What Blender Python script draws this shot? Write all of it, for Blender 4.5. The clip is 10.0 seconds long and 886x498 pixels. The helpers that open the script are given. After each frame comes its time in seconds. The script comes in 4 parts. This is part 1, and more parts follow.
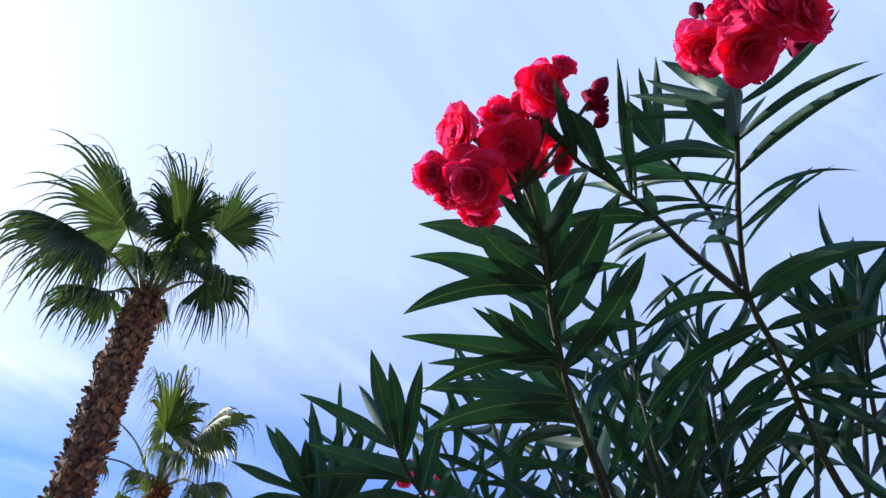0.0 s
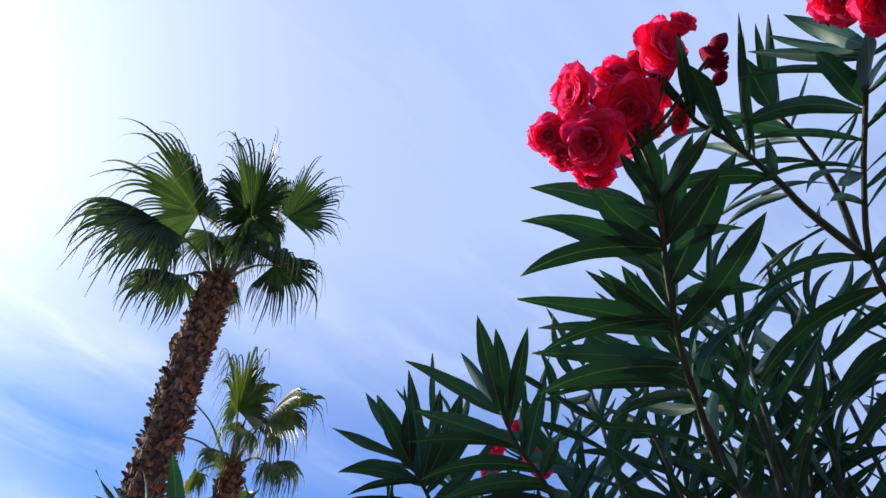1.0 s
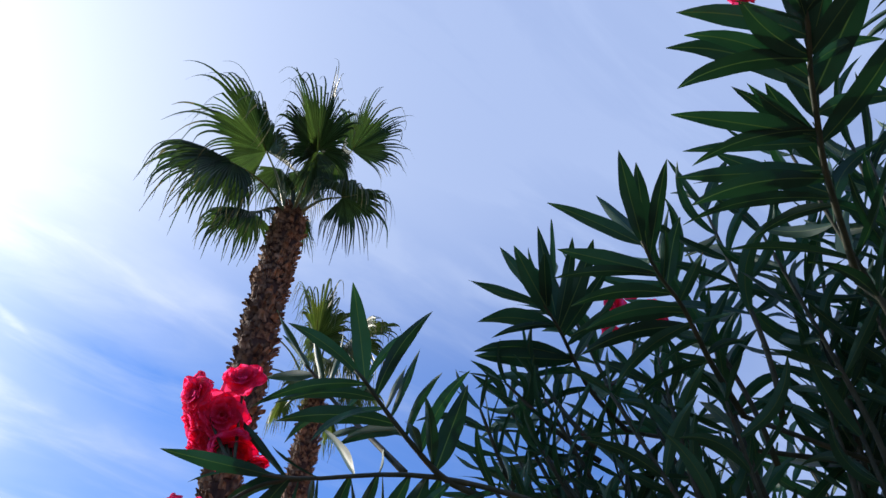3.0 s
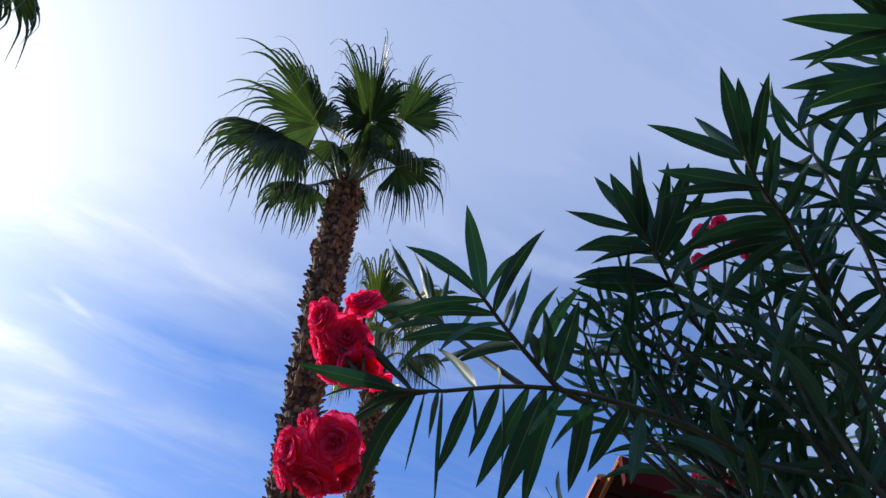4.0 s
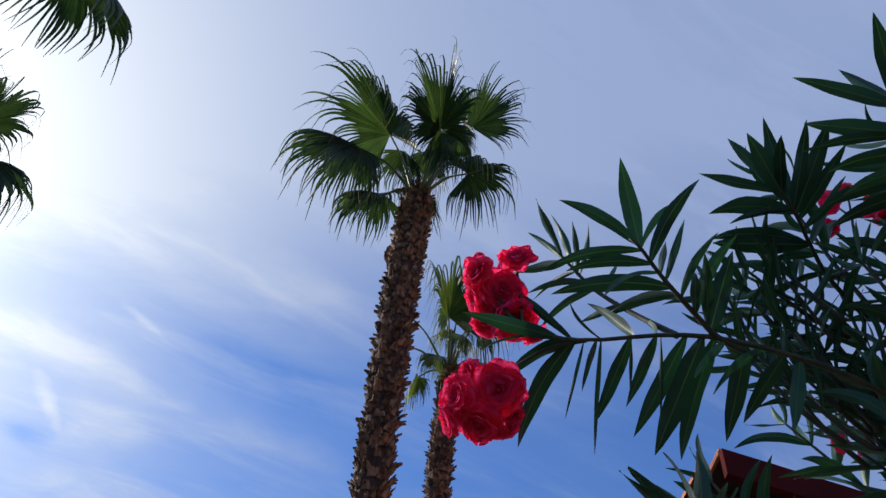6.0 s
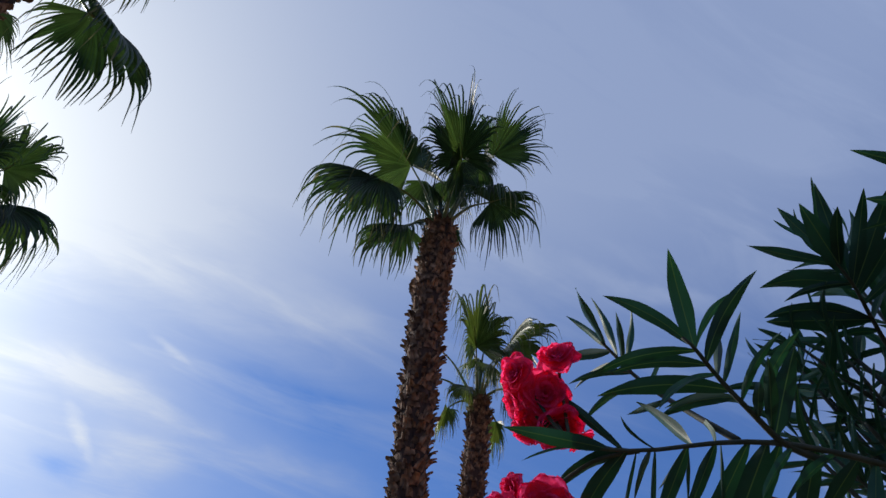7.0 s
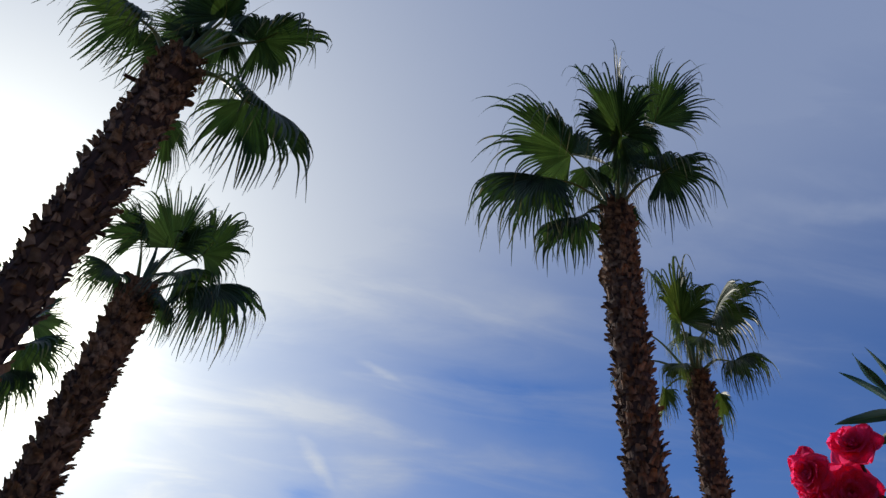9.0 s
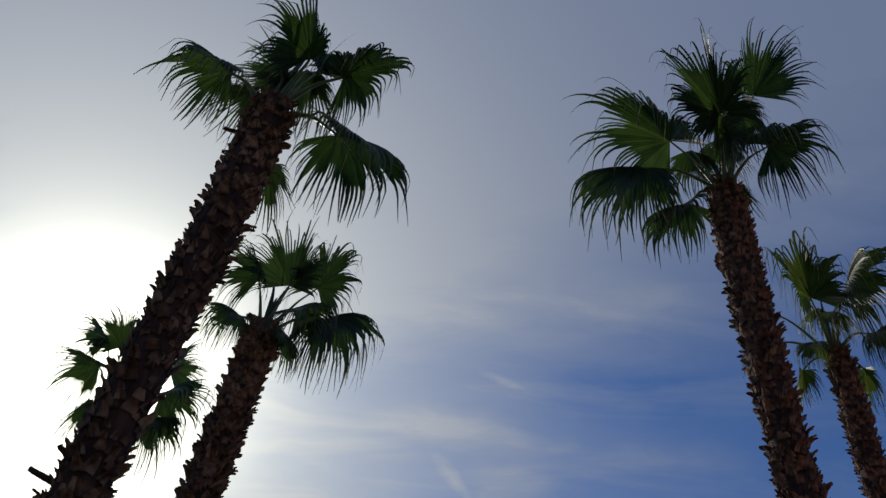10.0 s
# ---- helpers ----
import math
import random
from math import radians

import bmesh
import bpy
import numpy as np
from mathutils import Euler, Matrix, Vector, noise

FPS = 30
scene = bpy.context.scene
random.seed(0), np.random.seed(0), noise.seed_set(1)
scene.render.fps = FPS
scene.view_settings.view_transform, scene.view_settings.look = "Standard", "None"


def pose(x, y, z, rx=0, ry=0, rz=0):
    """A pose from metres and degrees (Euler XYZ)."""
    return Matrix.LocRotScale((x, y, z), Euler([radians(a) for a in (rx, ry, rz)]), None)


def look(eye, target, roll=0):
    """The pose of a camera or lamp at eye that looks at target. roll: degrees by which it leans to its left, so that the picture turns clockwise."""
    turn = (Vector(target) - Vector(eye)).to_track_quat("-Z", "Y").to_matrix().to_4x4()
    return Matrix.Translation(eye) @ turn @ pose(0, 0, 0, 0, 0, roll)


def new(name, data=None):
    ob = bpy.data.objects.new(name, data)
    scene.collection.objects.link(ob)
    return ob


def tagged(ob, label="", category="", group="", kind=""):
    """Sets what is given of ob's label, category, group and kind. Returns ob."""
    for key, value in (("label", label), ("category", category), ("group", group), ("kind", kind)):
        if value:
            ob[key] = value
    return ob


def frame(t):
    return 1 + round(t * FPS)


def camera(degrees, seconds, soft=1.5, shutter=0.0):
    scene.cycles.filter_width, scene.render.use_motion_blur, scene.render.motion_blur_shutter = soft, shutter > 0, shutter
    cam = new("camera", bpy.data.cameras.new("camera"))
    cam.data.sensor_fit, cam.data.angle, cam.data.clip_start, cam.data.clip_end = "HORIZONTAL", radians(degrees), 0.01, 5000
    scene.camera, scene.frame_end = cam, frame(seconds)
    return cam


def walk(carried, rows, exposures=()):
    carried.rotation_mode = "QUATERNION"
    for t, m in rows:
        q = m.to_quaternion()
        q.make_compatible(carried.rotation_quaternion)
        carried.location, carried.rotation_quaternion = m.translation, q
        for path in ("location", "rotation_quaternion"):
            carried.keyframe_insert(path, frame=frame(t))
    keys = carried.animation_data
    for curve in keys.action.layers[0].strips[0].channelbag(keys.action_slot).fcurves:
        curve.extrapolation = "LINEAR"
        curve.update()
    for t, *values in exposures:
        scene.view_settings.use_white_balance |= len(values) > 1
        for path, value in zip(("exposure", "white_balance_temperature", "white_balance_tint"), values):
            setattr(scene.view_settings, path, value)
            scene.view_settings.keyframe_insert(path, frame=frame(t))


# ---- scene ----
cam = camera(57.66, 10.0)
PATH = [
    (0, (0.0000, 0.0000, 1.6000), (0.2287, 1.0750, 3.2709), -7.82),
    (0.5, (-0.0249, 0.0086, 1.6020), (0.1183, 1.1013, 3.2710), -3.98),
    (1, (-0.0501, 0.0175, 1.5893), (0.0327, 1.1367, 3.2447), -1.95),
    (1.5, (-0.0743, 0.0285, 1.5683), (-0.0296, 1.1826, 3.2011), -0.97),
    (2, (-0.1002, 0.0415, 1.5347), (-0.0778, 1.2303, 3.1429), -0.79),
    (3.5, (-0.1936, 0.0731, 1.4317), (-0.3102, 1.3447, 2.9710), 1.53),
    (4, (-0.2329, 0.0807, 1.3959), (-0.4131, 1.3719, 2.9126), 2.47),
    (4.5, (-0.2617, 0.0889, 1.3479), (-0.4839, 1.3924, 2.8484), 3.57),
    (5, (-0.2960, 0.1038, 1.3116), (-0.5503, 1.4160, 2.7994), 3.77),
    (5.5, (-0.3288, 0.1075, 1.3018), (-0.6247, 1.3924, 2.8056), 5.69),
    (7, (-0.3633, 0.0719, 1.4375), (-0.7413, 1.2669, 2.9961), 6.81),
    (7.5, (-0.3671, 0.0454, 1.4942), (-0.7976, 1.2519, 3.0300), 7.96),
    (8, (-0.3793, 0.0034, 1.5253), (-0.9073, 1.1744, 3.0582), 7.31),
    (8.5, (-0.3965, -0.0118, 1.5659), (-1.0548, 1.1086, 3.0863), 7.39),
    (9, (-0.4011, -0.0139, 1.5861), (-1.1831, 1.0481, 3.0896), 8.04),
    (9.5, (-0.3928, -0.0208, 1.6041), (-1.2758, 0.9515, 3.1124), 8.28),
    (10, (-0.3836, -0.0186, 1.5985), (-1.3721, 0.8739, 3.0906), 9.49),
]
walk(cam, [(t, look(eye, target, roll)) for t, eye, target, roll in PATH],
     exposures=[(0.0, 1.02), (1.0, 0.76), (2.0, 0.66), (4.5, 0.34), (5.0, 0.29), (5.5, 0.18), (6.3, 0.0), (7.0, -0.10), (7.5, 0.0), (8.0, 0.04), (8.5, -0.28), (9.0, -0.42), (9.5, -0.66), (10.0, -1.10)])

# ---- light: hazy afternoon sun low in the west, thin high cloud ----
SUN_AZ, SUN_EL = radians(-73.9), radians(32.3)
SUN_DIR = Vector((math.sin(SUN_AZ) * math.cos(SUN_EL), math.cos(SUN_AZ) * math.cos(SUN_EL), math.sin(SUN_EL)))


def make_world():
    w = bpy.data.worlds.new("sky")
    scene.world = w
    w.use_nodes = True
    nt = w.node_tree
    nt.nodes.clear()
    N, L = nt.nodes.new, nt.links.new

    def math_node(op, a, b=None, clamp=False):
        n = N("ShaderNodeMath")
        n.operation, n.use_clamp = op, clamp
        for i, v in enumerate((a, b)):
            if v is None:
                continue
            if isinstance(v, (int, float)):
                n.inputs[i].default_value = v
            else:
                L(v, n.inputs[i])
        return n.outputs[0]

    def ramp(v, lo, hi, a=0.0, b=1.0):
        n = N("ShaderNodeMapRange")
        n.interpolation_type = "SMOOTHSTEP"
        for k, x in zip(("From Min", "From Max", "To Min", "To Max"), (lo, hi, a, b)):
            n.inputs[k].default_value = x
        L(v, n.inputs["Value"])
        return n.outputs[0]

    def mix(fac, a, b):
        n = N("ShaderNodeMix")
        n.data_type = "RGBA"
        L(fac, n.inputs[0]) if not isinstance(fac, float) else setattr(n.inputs[0], "default_value", fac)
        for sock, v in ((n.inputs[6], a), (n.inputs[7], b)):
            if isinstance(v, tuple):
                sock.default_value = v
            else:
                L(v, sock)
        return n.outputs[2]

    sky = N("ShaderNodeTexSky")
    sky.sky_type, sky.sun_disc = "NISHITA", False
    sky.sun_elevation, sky.sun_rotation = SUN_EL, SUN_AZ % (2 * math.pi)
    sky.altitude, sky.air_density, sky.dust_density, sky.ozone_density = 100, 1.0, 0.6, 2.5
    tc = N("ShaderNodeTexCoord")
    d = tc.outputs["Generated"]
    sep = N("ShaderNodeSeparateXYZ")
    L(d, sep.inputs[0])
    # angle to the sun drives the brightness of the cloud veil
    dot = N("ShaderNodeVectorMath")
    dot.operation = "DOT_PRODUCT"
    L(d, dot.inputs[0])
    dot.inputs[1].default_value = SUN_DIR
    c = math_node("MAXIMUM", dot.outputs["Value"], 0.0)
    glow = math_node("ADD", math_node("MULTIPLY", math_node("POWER", c, GLOW[0]), GLOW[1]),
                     math_node("ADD", math_node("MULTIPLY", math_node("POWER", c, GLOW[2]), GLOW[3]),
                               math_node("MULTIPLY", math_node("POWER", c, GLOW[4]), GLOW[5])))
    # cirrus: the cloud sheet is a plane overhead, its streaks drawn out along one wind direction
    up = math_node("ADD", math_node("MAXIMUM", sep.outputs["Z"], 0.0), 0.12)
    px, py = math_node("DIVIDE", sep.outputs["X"], up), math_node("DIVIDE", sep.outputs["Y"], up)
    comb = N("ShaderNodeCombineXYZ")
    L(px, comb.inputs[0]), L(py, comb.inputs[1])

    def streaks(scale, turn, stretch, detail, rough, dist, seed):
        mp = N("ShaderNodeMapping")
        mp.vector_type = "TEXTURE"
        mp.inputs["Rotation"].default_value = (0, 0, radians(turn))
        mp.inputs["Scale"].default_value = (1.0, 1.0 / stretch, 1.0)
        mp.inputs["Location"].default_value = (seed, seed * 0.37, 0)
        L(comb.outputs[0], mp.inputs["Vector"])
        n = N("ShaderNodeTexNoise")
        for k, x in zip(("Scale", "Detail", "Roughness", "Distortion"), (scale, detail, rough, dist)):
            n.inputs[k].default_value = x
        L(mp.outputs[0], n.inputs["Vector"])
        return n.outputs["Fac"]

    wisps = ramp(streaks(2.4, 38, 3.6, 8, 0.60, 0.8, 3.1), 0.44, 0.80)
    banks = ramp(streaks(1.0, 34, 2.4, 6, 0.55, 0.5, 7.7), 0.38, 0.72)
    fray = ramp(streaks(7.0, 38, 2.2, 7, 0.62, 0.8, 1.7), 0.25, 0.75, 0.55, 1.25)
    # bands of cirrus and the gaps between them, their edges bent and frayed
    warp = N("ShaderNodeTexNoise")
    for k, x in zip(("Scale", "Detail", "Roughness"), (5.0, 5, 0.55)):
        warp.inputs[k].default_value = x
    L(comb.outputs[0], warp.inputs["Vector"])
    shift = N("ShaderNodeVectorMath")
    shift.operation = "MULTIPLY_ADD"
    L(warp.outputs["Color"], shift.inputs[0])
    shift.inputs[1].default_value, shift.inputs[2].default_value = (0.12, 0.12, 0), (-0.06, -0.06, 0)
    bent = N("ShaderNodeVectorMath")
    bent.operation = "ADD"
    L(comb.outputs[0], bent.inputs[0]), L(shift.outputs[0], bent.inputs[1])
    bands = 0.0
    for x, y, turn, half_length, half_width, strength in CIRRUS:
        mp, far = N("ShaderNodeMapping"), N("ShaderNodeVectorMath")
        mp.vector_type, far.operation = "TEXTURE", "LENGTH"
        mp.inputs["Location"].default_value = (x, y, 0)
        mp.inputs["Rotation"].default_value = (0, 0, radians(turn))
        mp.inputs["Scale"].default_value = (half_length, half_width, 1)
        L(bent.outputs[0], mp.inputs["Vector"]), L(mp.outputs[0], far.inputs[0])
        bands = math_node("ADD", ramp(far.outputs["Value"], 0.0, 1.0, strength, 0.0), bands)
    veil = ramp(sep.outputs["Z"], 0.60, 0.86, VEIL[0], VEIL[1])
    near = math_node("MULTIPLY", math_node("POWER", c, 9.0), 0.85)
    # haze thickens towards the east, away from the sun
    veil = math_node("MAXIMUM", veil, ramp(sep.outputs["X"], 0.06, 0.40, 0.0, 0.72))
    loose = math_node("ADD", math_node("MULTIPLY", wisps, 0.28), math_node("MULTIPLY", banks, 0.18))
    cover = math_node("ADD", math_node("ADD", veil, near), math_node("ADD", loose, math_node("MULTIPLY", bands, fray)), clamp=True)
    shine = N("ShaderNodeCombineXYZ")
    for k, share in enumerate((1.02, 1.0, 0.80)):
        L(math_node("MULTIPLY", glow, share), shine.inputs[k])
    white = N("ShaderNodeMix")
    white.data_type, white.blend_type = "RGBA", "ADD"
    white.inputs[0].default_value = 1.0
    white.inputs[6].default_value = (*CLOUD, 1)
    L(shine.outputs[0], white.inputs[7])
    blue = N("ShaderNodeMix")
    blue.data_type, blue.blend_type = "RGBA", "MULTIPLY"
    blue.inputs[0].default_value = 1.0
    L(sky.outputs[0], blue.inputs[6])
    blue.inputs[7].default_value = (*SKY_GAIN, 1)
    col = mix(cover, blue.outputs[2], white.outputs[2])
    bg = N("ShaderNodeBackground")
    L(col, bg.inputs["Color"])
    bg.inputs["Strength"].default_value = SKY_STRENGTH
    out = N("ShaderNodeOutputWorld")
    L(bg.outputs[0], out.inputs["Surface"])


# powers and strengths of the aureole, the veil's least and greatest cover, the cloud's own brightness
GLOW = (8.0, 7.8, 38.0, 7.5, 150.0, 42.0)
VEIL = (0.13, 0.92)
CLOUD = (2.46, 3.16, 5.05)
# cirrus on the cloud sheet: place, turn, half length, half width, cover
CIRRUS = (
    (-0.813, 0.821, 48, 0.168, 0.072, 0.34),
    (-0.575, 1.041, 37, 0.261, 0.063, 0.26),
    (-0.667, 0.779, 64, 0.059, 0.017, 0.30),
    (-0.887, 0.919, 102, 0.087, 0.022, 0.34),
    (-0.800, 0.979, 24, 0.104, 0.102, 0.26),
    (-0.898, 1.186, 34, 0.284, 0.117, 0.38),
    (-0.504, 0.920, 31, 0.244, 0.085, -0.22),
    (-0.959, 0.982, 41, 0.065, 0.060, -0.24),
    (0.078, 0.783, 33, 0.204, 0.022, 0.26),
    (-0.111, 0.985, 38, 0.182, 0.044, 0.14),
    (0.105, 0.782, 31, 0.110, 0.018, 0.20),
    (-0.441, 0.736, 30, 0.169, 0.072, 0.16),
    (-0.098, 0.706, 35, 0.190, 0.046, 0.18),
    (-0.389, 0.767, 42, 0.119, 0.072, 0.20),
)
SKY_GAIN = (0.36, 0.752, 1.31)
SKY_STRENGTH = 0.12
make_world()
sun = new("sun", bpy.data.lights.new("sun", "SUN"))
sun.data.energy, sun.data.angle, sun.data.color = 4.4, radians(0.6), (1.0, 0.93, 0.84)
sun.matrix_world = look(SUN_DIR * 40, (0, 0, 0))


# ---- materials ----
def material(name, base, rough=0.6, spec=0.5):
    m = bpy.data.materials.new(name)
    m.use_nodes = True
    nt = m.node_tree
    b = nt.nodes["Principled BSDF"]
    b.inputs["Base Color"].default_value = (*base, 1)
    b.inputs["Roughness"].default_value = rough
    b.inputs["Specular IOR Level"].default_value = spec
    return m, nt, b


def tint(nt, b, dark, light, scale, detail=4, coord="Object", lo=0.35, hi=0.68, stretch=(1, 1, 1)):
    """Base colour that wanders between two colours."""
    tc, mp, n, r = (nt.nodes.new("ShaderNode" + k) for k in ("TexCoord", "Mapping", "TexNoise", "ValToRGB"))
    mp.inputs["Scale"].default_value = stretch
    nt.links.new(tc.outputs[coord], mp.inputs["Vector"])
    nt.links.new(mp.outputs[0], n.inputs["Vector"])
    n.inputs["Scale"].default_value, n.inputs["Detail"].default_value = scale, detail
    r.color_ramp.elements[0].position, r.color_ramp.elements[1].position = lo, hi
    r.color_ramp.elements[0].color, r.color_ramp.elements[1].color = (*dark, 1), (*light, 1)
    nt.links.new(n.outputs["Fac"], r.inputs[0])
    nt.links.new(r.outputs[0], b.inputs["Base Color"])
    return r.outputs[0], n.outputs["Fac"]


def bump(nt, b, fac, strength, distance):
    n = nt.nodes.new("ShaderNodeBump")
    n.inputs["Strength"].default_value, n.inputs["Distance"].default_value = strength, distance
    nt.links.new(fac, n.inputs["Height"])
    nt.links.new(n.outputs[0], b.inputs["Normal"])


def vary(nt, col, how, lo, hi):
    """Brightness that differs from piece to piece."""
    if how == "object":
        src = nt.nodes.new("ShaderNodeObjectInfo").outputs["Random"]
    else:
        src = nt.nodes.new("ShaderNodeNewGeometry").outputs["Random Per Island"]
    mr = nt.nodes.new("ShaderNodeMapRange")
    mr.inputs["To Min"].default_value, mr.inputs["To Max"].default_value = lo, hi
    nt.links.new(src, mr.inputs["Value"])
    mx = nt.nodes.new("ShaderNodeMix")
    mx.data_type, mx.blend_type = "RGBA", "MULTIPLY"
    mx.inputs[0].default_value = 1.0
    nt.links.new(col, mx.inputs[6])
    nt.links.new(mr.outputs[0], mx.inputs[7])
    return mx.outputs[2]


def thin(nt, b, col, share, through_tint=None):
    """Lets some light through a thin leaf or petal."""
    t, mx = nt.nodes.new("ShaderNodeBsdfTranslucent"), nt.nodes.new("ShaderNodeMixShader")
    if through_tint:
        g = nt.nodes.new("ShaderNodeMix")
        g.data_type, g.blend_type = "RGBA", "MULTIPLY"
        g.inputs[0].default_value = 1.0
        g.inputs[7].default_value = (*through_tint, 1)
        nt.links.new(col, g.inputs[6])
        col = g.outputs[2]
    nt.links.new(col, t.inputs["Color"])
    mx.inputs[0].default_value = share
    out = nt.nodes["Material Output"]
    nt.links.new(b.outputs[0], mx.inputs[1])
    nt.links.new(t.outputs[0], mx.inputs[2])
    nt.links.new(mx.outputs[0], out.inputs["Surface"])


def leaf_material(name, how):
    """Leathery oleander leaf: dark green blade, pale midrib, fine side veins."""
    m, nt, b = material(name, (0.03, 0.075, 0.04), 0.50, 0.3)
    col, fac = tint(nt, b, (0.011, 0.043, 0.032), (0.026, 0.077, 0.046), 1.4, 3, "Object")
    uv, sep = nt.nodes.new("ShaderNodeUVMap"), nt.nodes.new("ShaderNodeSeparateXYZ")
    uv.uv_map = "UVMap"
    nt.links.new(uv.outputs[0], sep.inputs[0])
    dist = nt.nodes.new("ShaderNodeMath")
    dist.operation = "SUBTRACT"
    dist.inputs[1].default_value = 0.5
    nt.links.new(sep.outputs["X"], dist.inputs[0])
    ab = nt.nodes.new("ShaderNodeMath")
    ab.operation = "ABSOLUTE"
    nt.links.new(dist.outputs[0], ab.inputs[0])
    rib = nt.nodes.new("ShaderNodeMapRange")
    for k, x in zip(("From Min", "From Max", "To Min", "To Max"), (0.008, 0.032, 0.9, 0.0)):
        rib.inputs[k].default_value = x
    nt.links.new(ab.outputs[0], rib.inputs["Value"])
    mx = nt.nodes.new("ShaderNodeMix")
    mx.data_type = "RGBA"
    nt.links.new(rib.outputs[0], mx.inputs[0])
    nt.links.new(vary(nt, col, how, 0.7, 1.45), mx.inputs[6])
    mx.inputs[7].default_value = (0.10, 0.155, 0.06, 1)
    nt.links.new(mx.outputs[2], b.inputs["Base Color"])
    wave = nt.nodes.new("ShaderNodeTexWave")
    wave.inputs["Scale"].default_value, wave.inputs["Distortion"].default_value = 14.0, 1.0
    wave.bands_direction = "Y"
    nt.links.new(uv.outputs[0], wave.inputs["Vector"])
    bump(nt, b, wave.outputs["Fac"], 0.04, 0.001)
    thin(nt, b, mx.outputs[2], 0.14, (1.1, 1.6, 0.7))
    return m


M_LEAF, M_LEAF_MASS = leaf_material("oleander_leaf", "object"), leaf_material("oleander_leaf_mass", "island")

M_STEM, _nt, _b = material("oleander_stem", (0.12, 0.13, 0.06), 0.7)
_c, _f = tint(_nt, _b, (0.022, 0.030, 0.016), (0.060, 0.055, 0.032), 45, 4)
bump(_nt, _b, _f, 0.3, 0.002)


def petal_material(name, dark, light, share):
    m, nt, b = material(name, light, 0.75, 0.08)
    col, fac = tint(nt, b, dark, light, 60, 5, "Object", 0.25, 0.7)
    col = vary(nt, col, "island", 0.88, 1.08)
    nt.links.new(col, b.inputs["Base Color"])
    bump(nt, b, fac, 0.06, 0.001)
    thin(nt, b, col, share)
    return m


M_PETAL = petal_material("pink_petal", (0.90, 0.030, 0.14), (0.97, 0.10, 0.31), 0.74)
M_BUD = petal_material("dark_bud", (0.16, 0.006, 0.03), (0.32, 0.012, 0.06), 0.2)


def frond_material(name, dark, light):
    m, nt, b = material(name, light, 0.46, 0.4)
    col, fac = tint(nt, b, dark, light, 3.0, 4)
    col = vary(nt, col, "island", 0.6, 1.45)
    nt.links.new(col, b.inputs["Base Color"])
    thin(nt, b, col, 0.32, (1.9, 1.75, 0.6))
    return m


M_FROND = frond_material("palm_frond", (0.013, 0.033, 0.021), (0.034, 0.066, 0.034))
M_FROND_PALE = frond_material("pale_palm_frond", (0.028, 0.055, 0.024), (0.080, 0.115, 0.048))
M_FROND_DRY, _nt, _b = material("palm_frond_tip", (0.2, 0.17, 0.07), 0.7, 0.3)
_c, _f = tint(_nt, _b, (0.07, 0.09, 0.035), (0.22, 0.20, 0.09), 5.0, 4)
thin(_nt, _b, _c, 0.35)
M_PETIOLE, _nt, _b = material("palm_petiole", (0.12, 0.17, 0.05), 0.4)
tint(_nt, _b, (0.09, 0.14, 0.04), (0.22, 0.22, 0.09), 12, 3)
M_TRUNK, _nt, _b = material("palm_trunk", (0.12, 0.07, 0.045), 0.9, 0.2)
_c, _f = tint(_nt, _b, (0.022, 0.011, 0.009), (0.10, 0.048, 0.034), 9, 8, "Object", 0.3, 0.7, (2.5, 2.5, 0.6))
bump(_nt, _b, _f, 0.9, 0.03)


def boot_material(name, how):
    m, nt, b = material(name, (0.24, 0.15, 0.09), 0.85, 0.2)
    col, fac = tint(nt, b, (0.042, 0.017, 0.013), (0.36, 0.205, 0.125), 16, 6, "Object", 0.32, 0.74)
    nt.links.new(vary(nt, col, how, 0.5, 1.3), b.inputs["Base Color"])
    bump(nt, b, fac, 0.6, 0.01)
    return m


M_BOOT, M_BOOT_MASS = boot_material("leaf_base", "object"), boot_material("leaf_base_mass", "island")

M_GROUND, _nt, _b = material("dry_ground", (0.2, 0.16, 0.11), 0.95, 0.2)
_c, _f = tint(_nt, _b, (0.045, 0.048, 0.028), (0.15, 0.12, 0.085), 16.0, 14)
bump(_nt, _b, _f, 0.5, 0.01)
M_SOFFIT, _nt, _b = material("red_painted_wood", (0.16, 0.02, 0.015), 0.85, 0.1)
_c, _f = tint(_nt, _b, (0.050, 0.003, 0.004), (0.095, 0.005, 0.006), 5, 6)
bump(_nt, _b, _f, 0.2, 0.01)
# eave boards: the shade under the roof is put into this near-black red
M_EAVE, _nt, _b = material("shaded_eave_wood", (0.03, 0.012, 0.01), 0.7, 0.3)
_c, _f = tint(_nt, _b, (0.018, 0.004, 0.004), (0.042, 0.008, 0.008), 6, 6)
bump(_nt, _b, _f, 0.2, 0.01)
M_TILE, _nt, _b = material("terracotta", (0.45, 0.17, 0.08), 0.85, 0.25)
_c, _f = tint(_nt, _b, (0.30, 0.09, 0.04), (0.55, 0.24, 0.12), 6, 6)
_nt.links.new(vary(_nt, _c, "object", 0.75, 1.2), _b.inputs["Base Color"])
bump(_nt, _b, _f, 0.4, 0.01)
M_WALL, _nt, _b = material("cream_render", (0.62, 0.52, 0.4), 0.9, 0.2)
_c, _f = tint(_nt, _b, (0.52, 0.43, 0.32), (0.66, 0.56, 0.44), 2.5, 7)
bump(_nt, _b, _f, 0.3, 0.01)


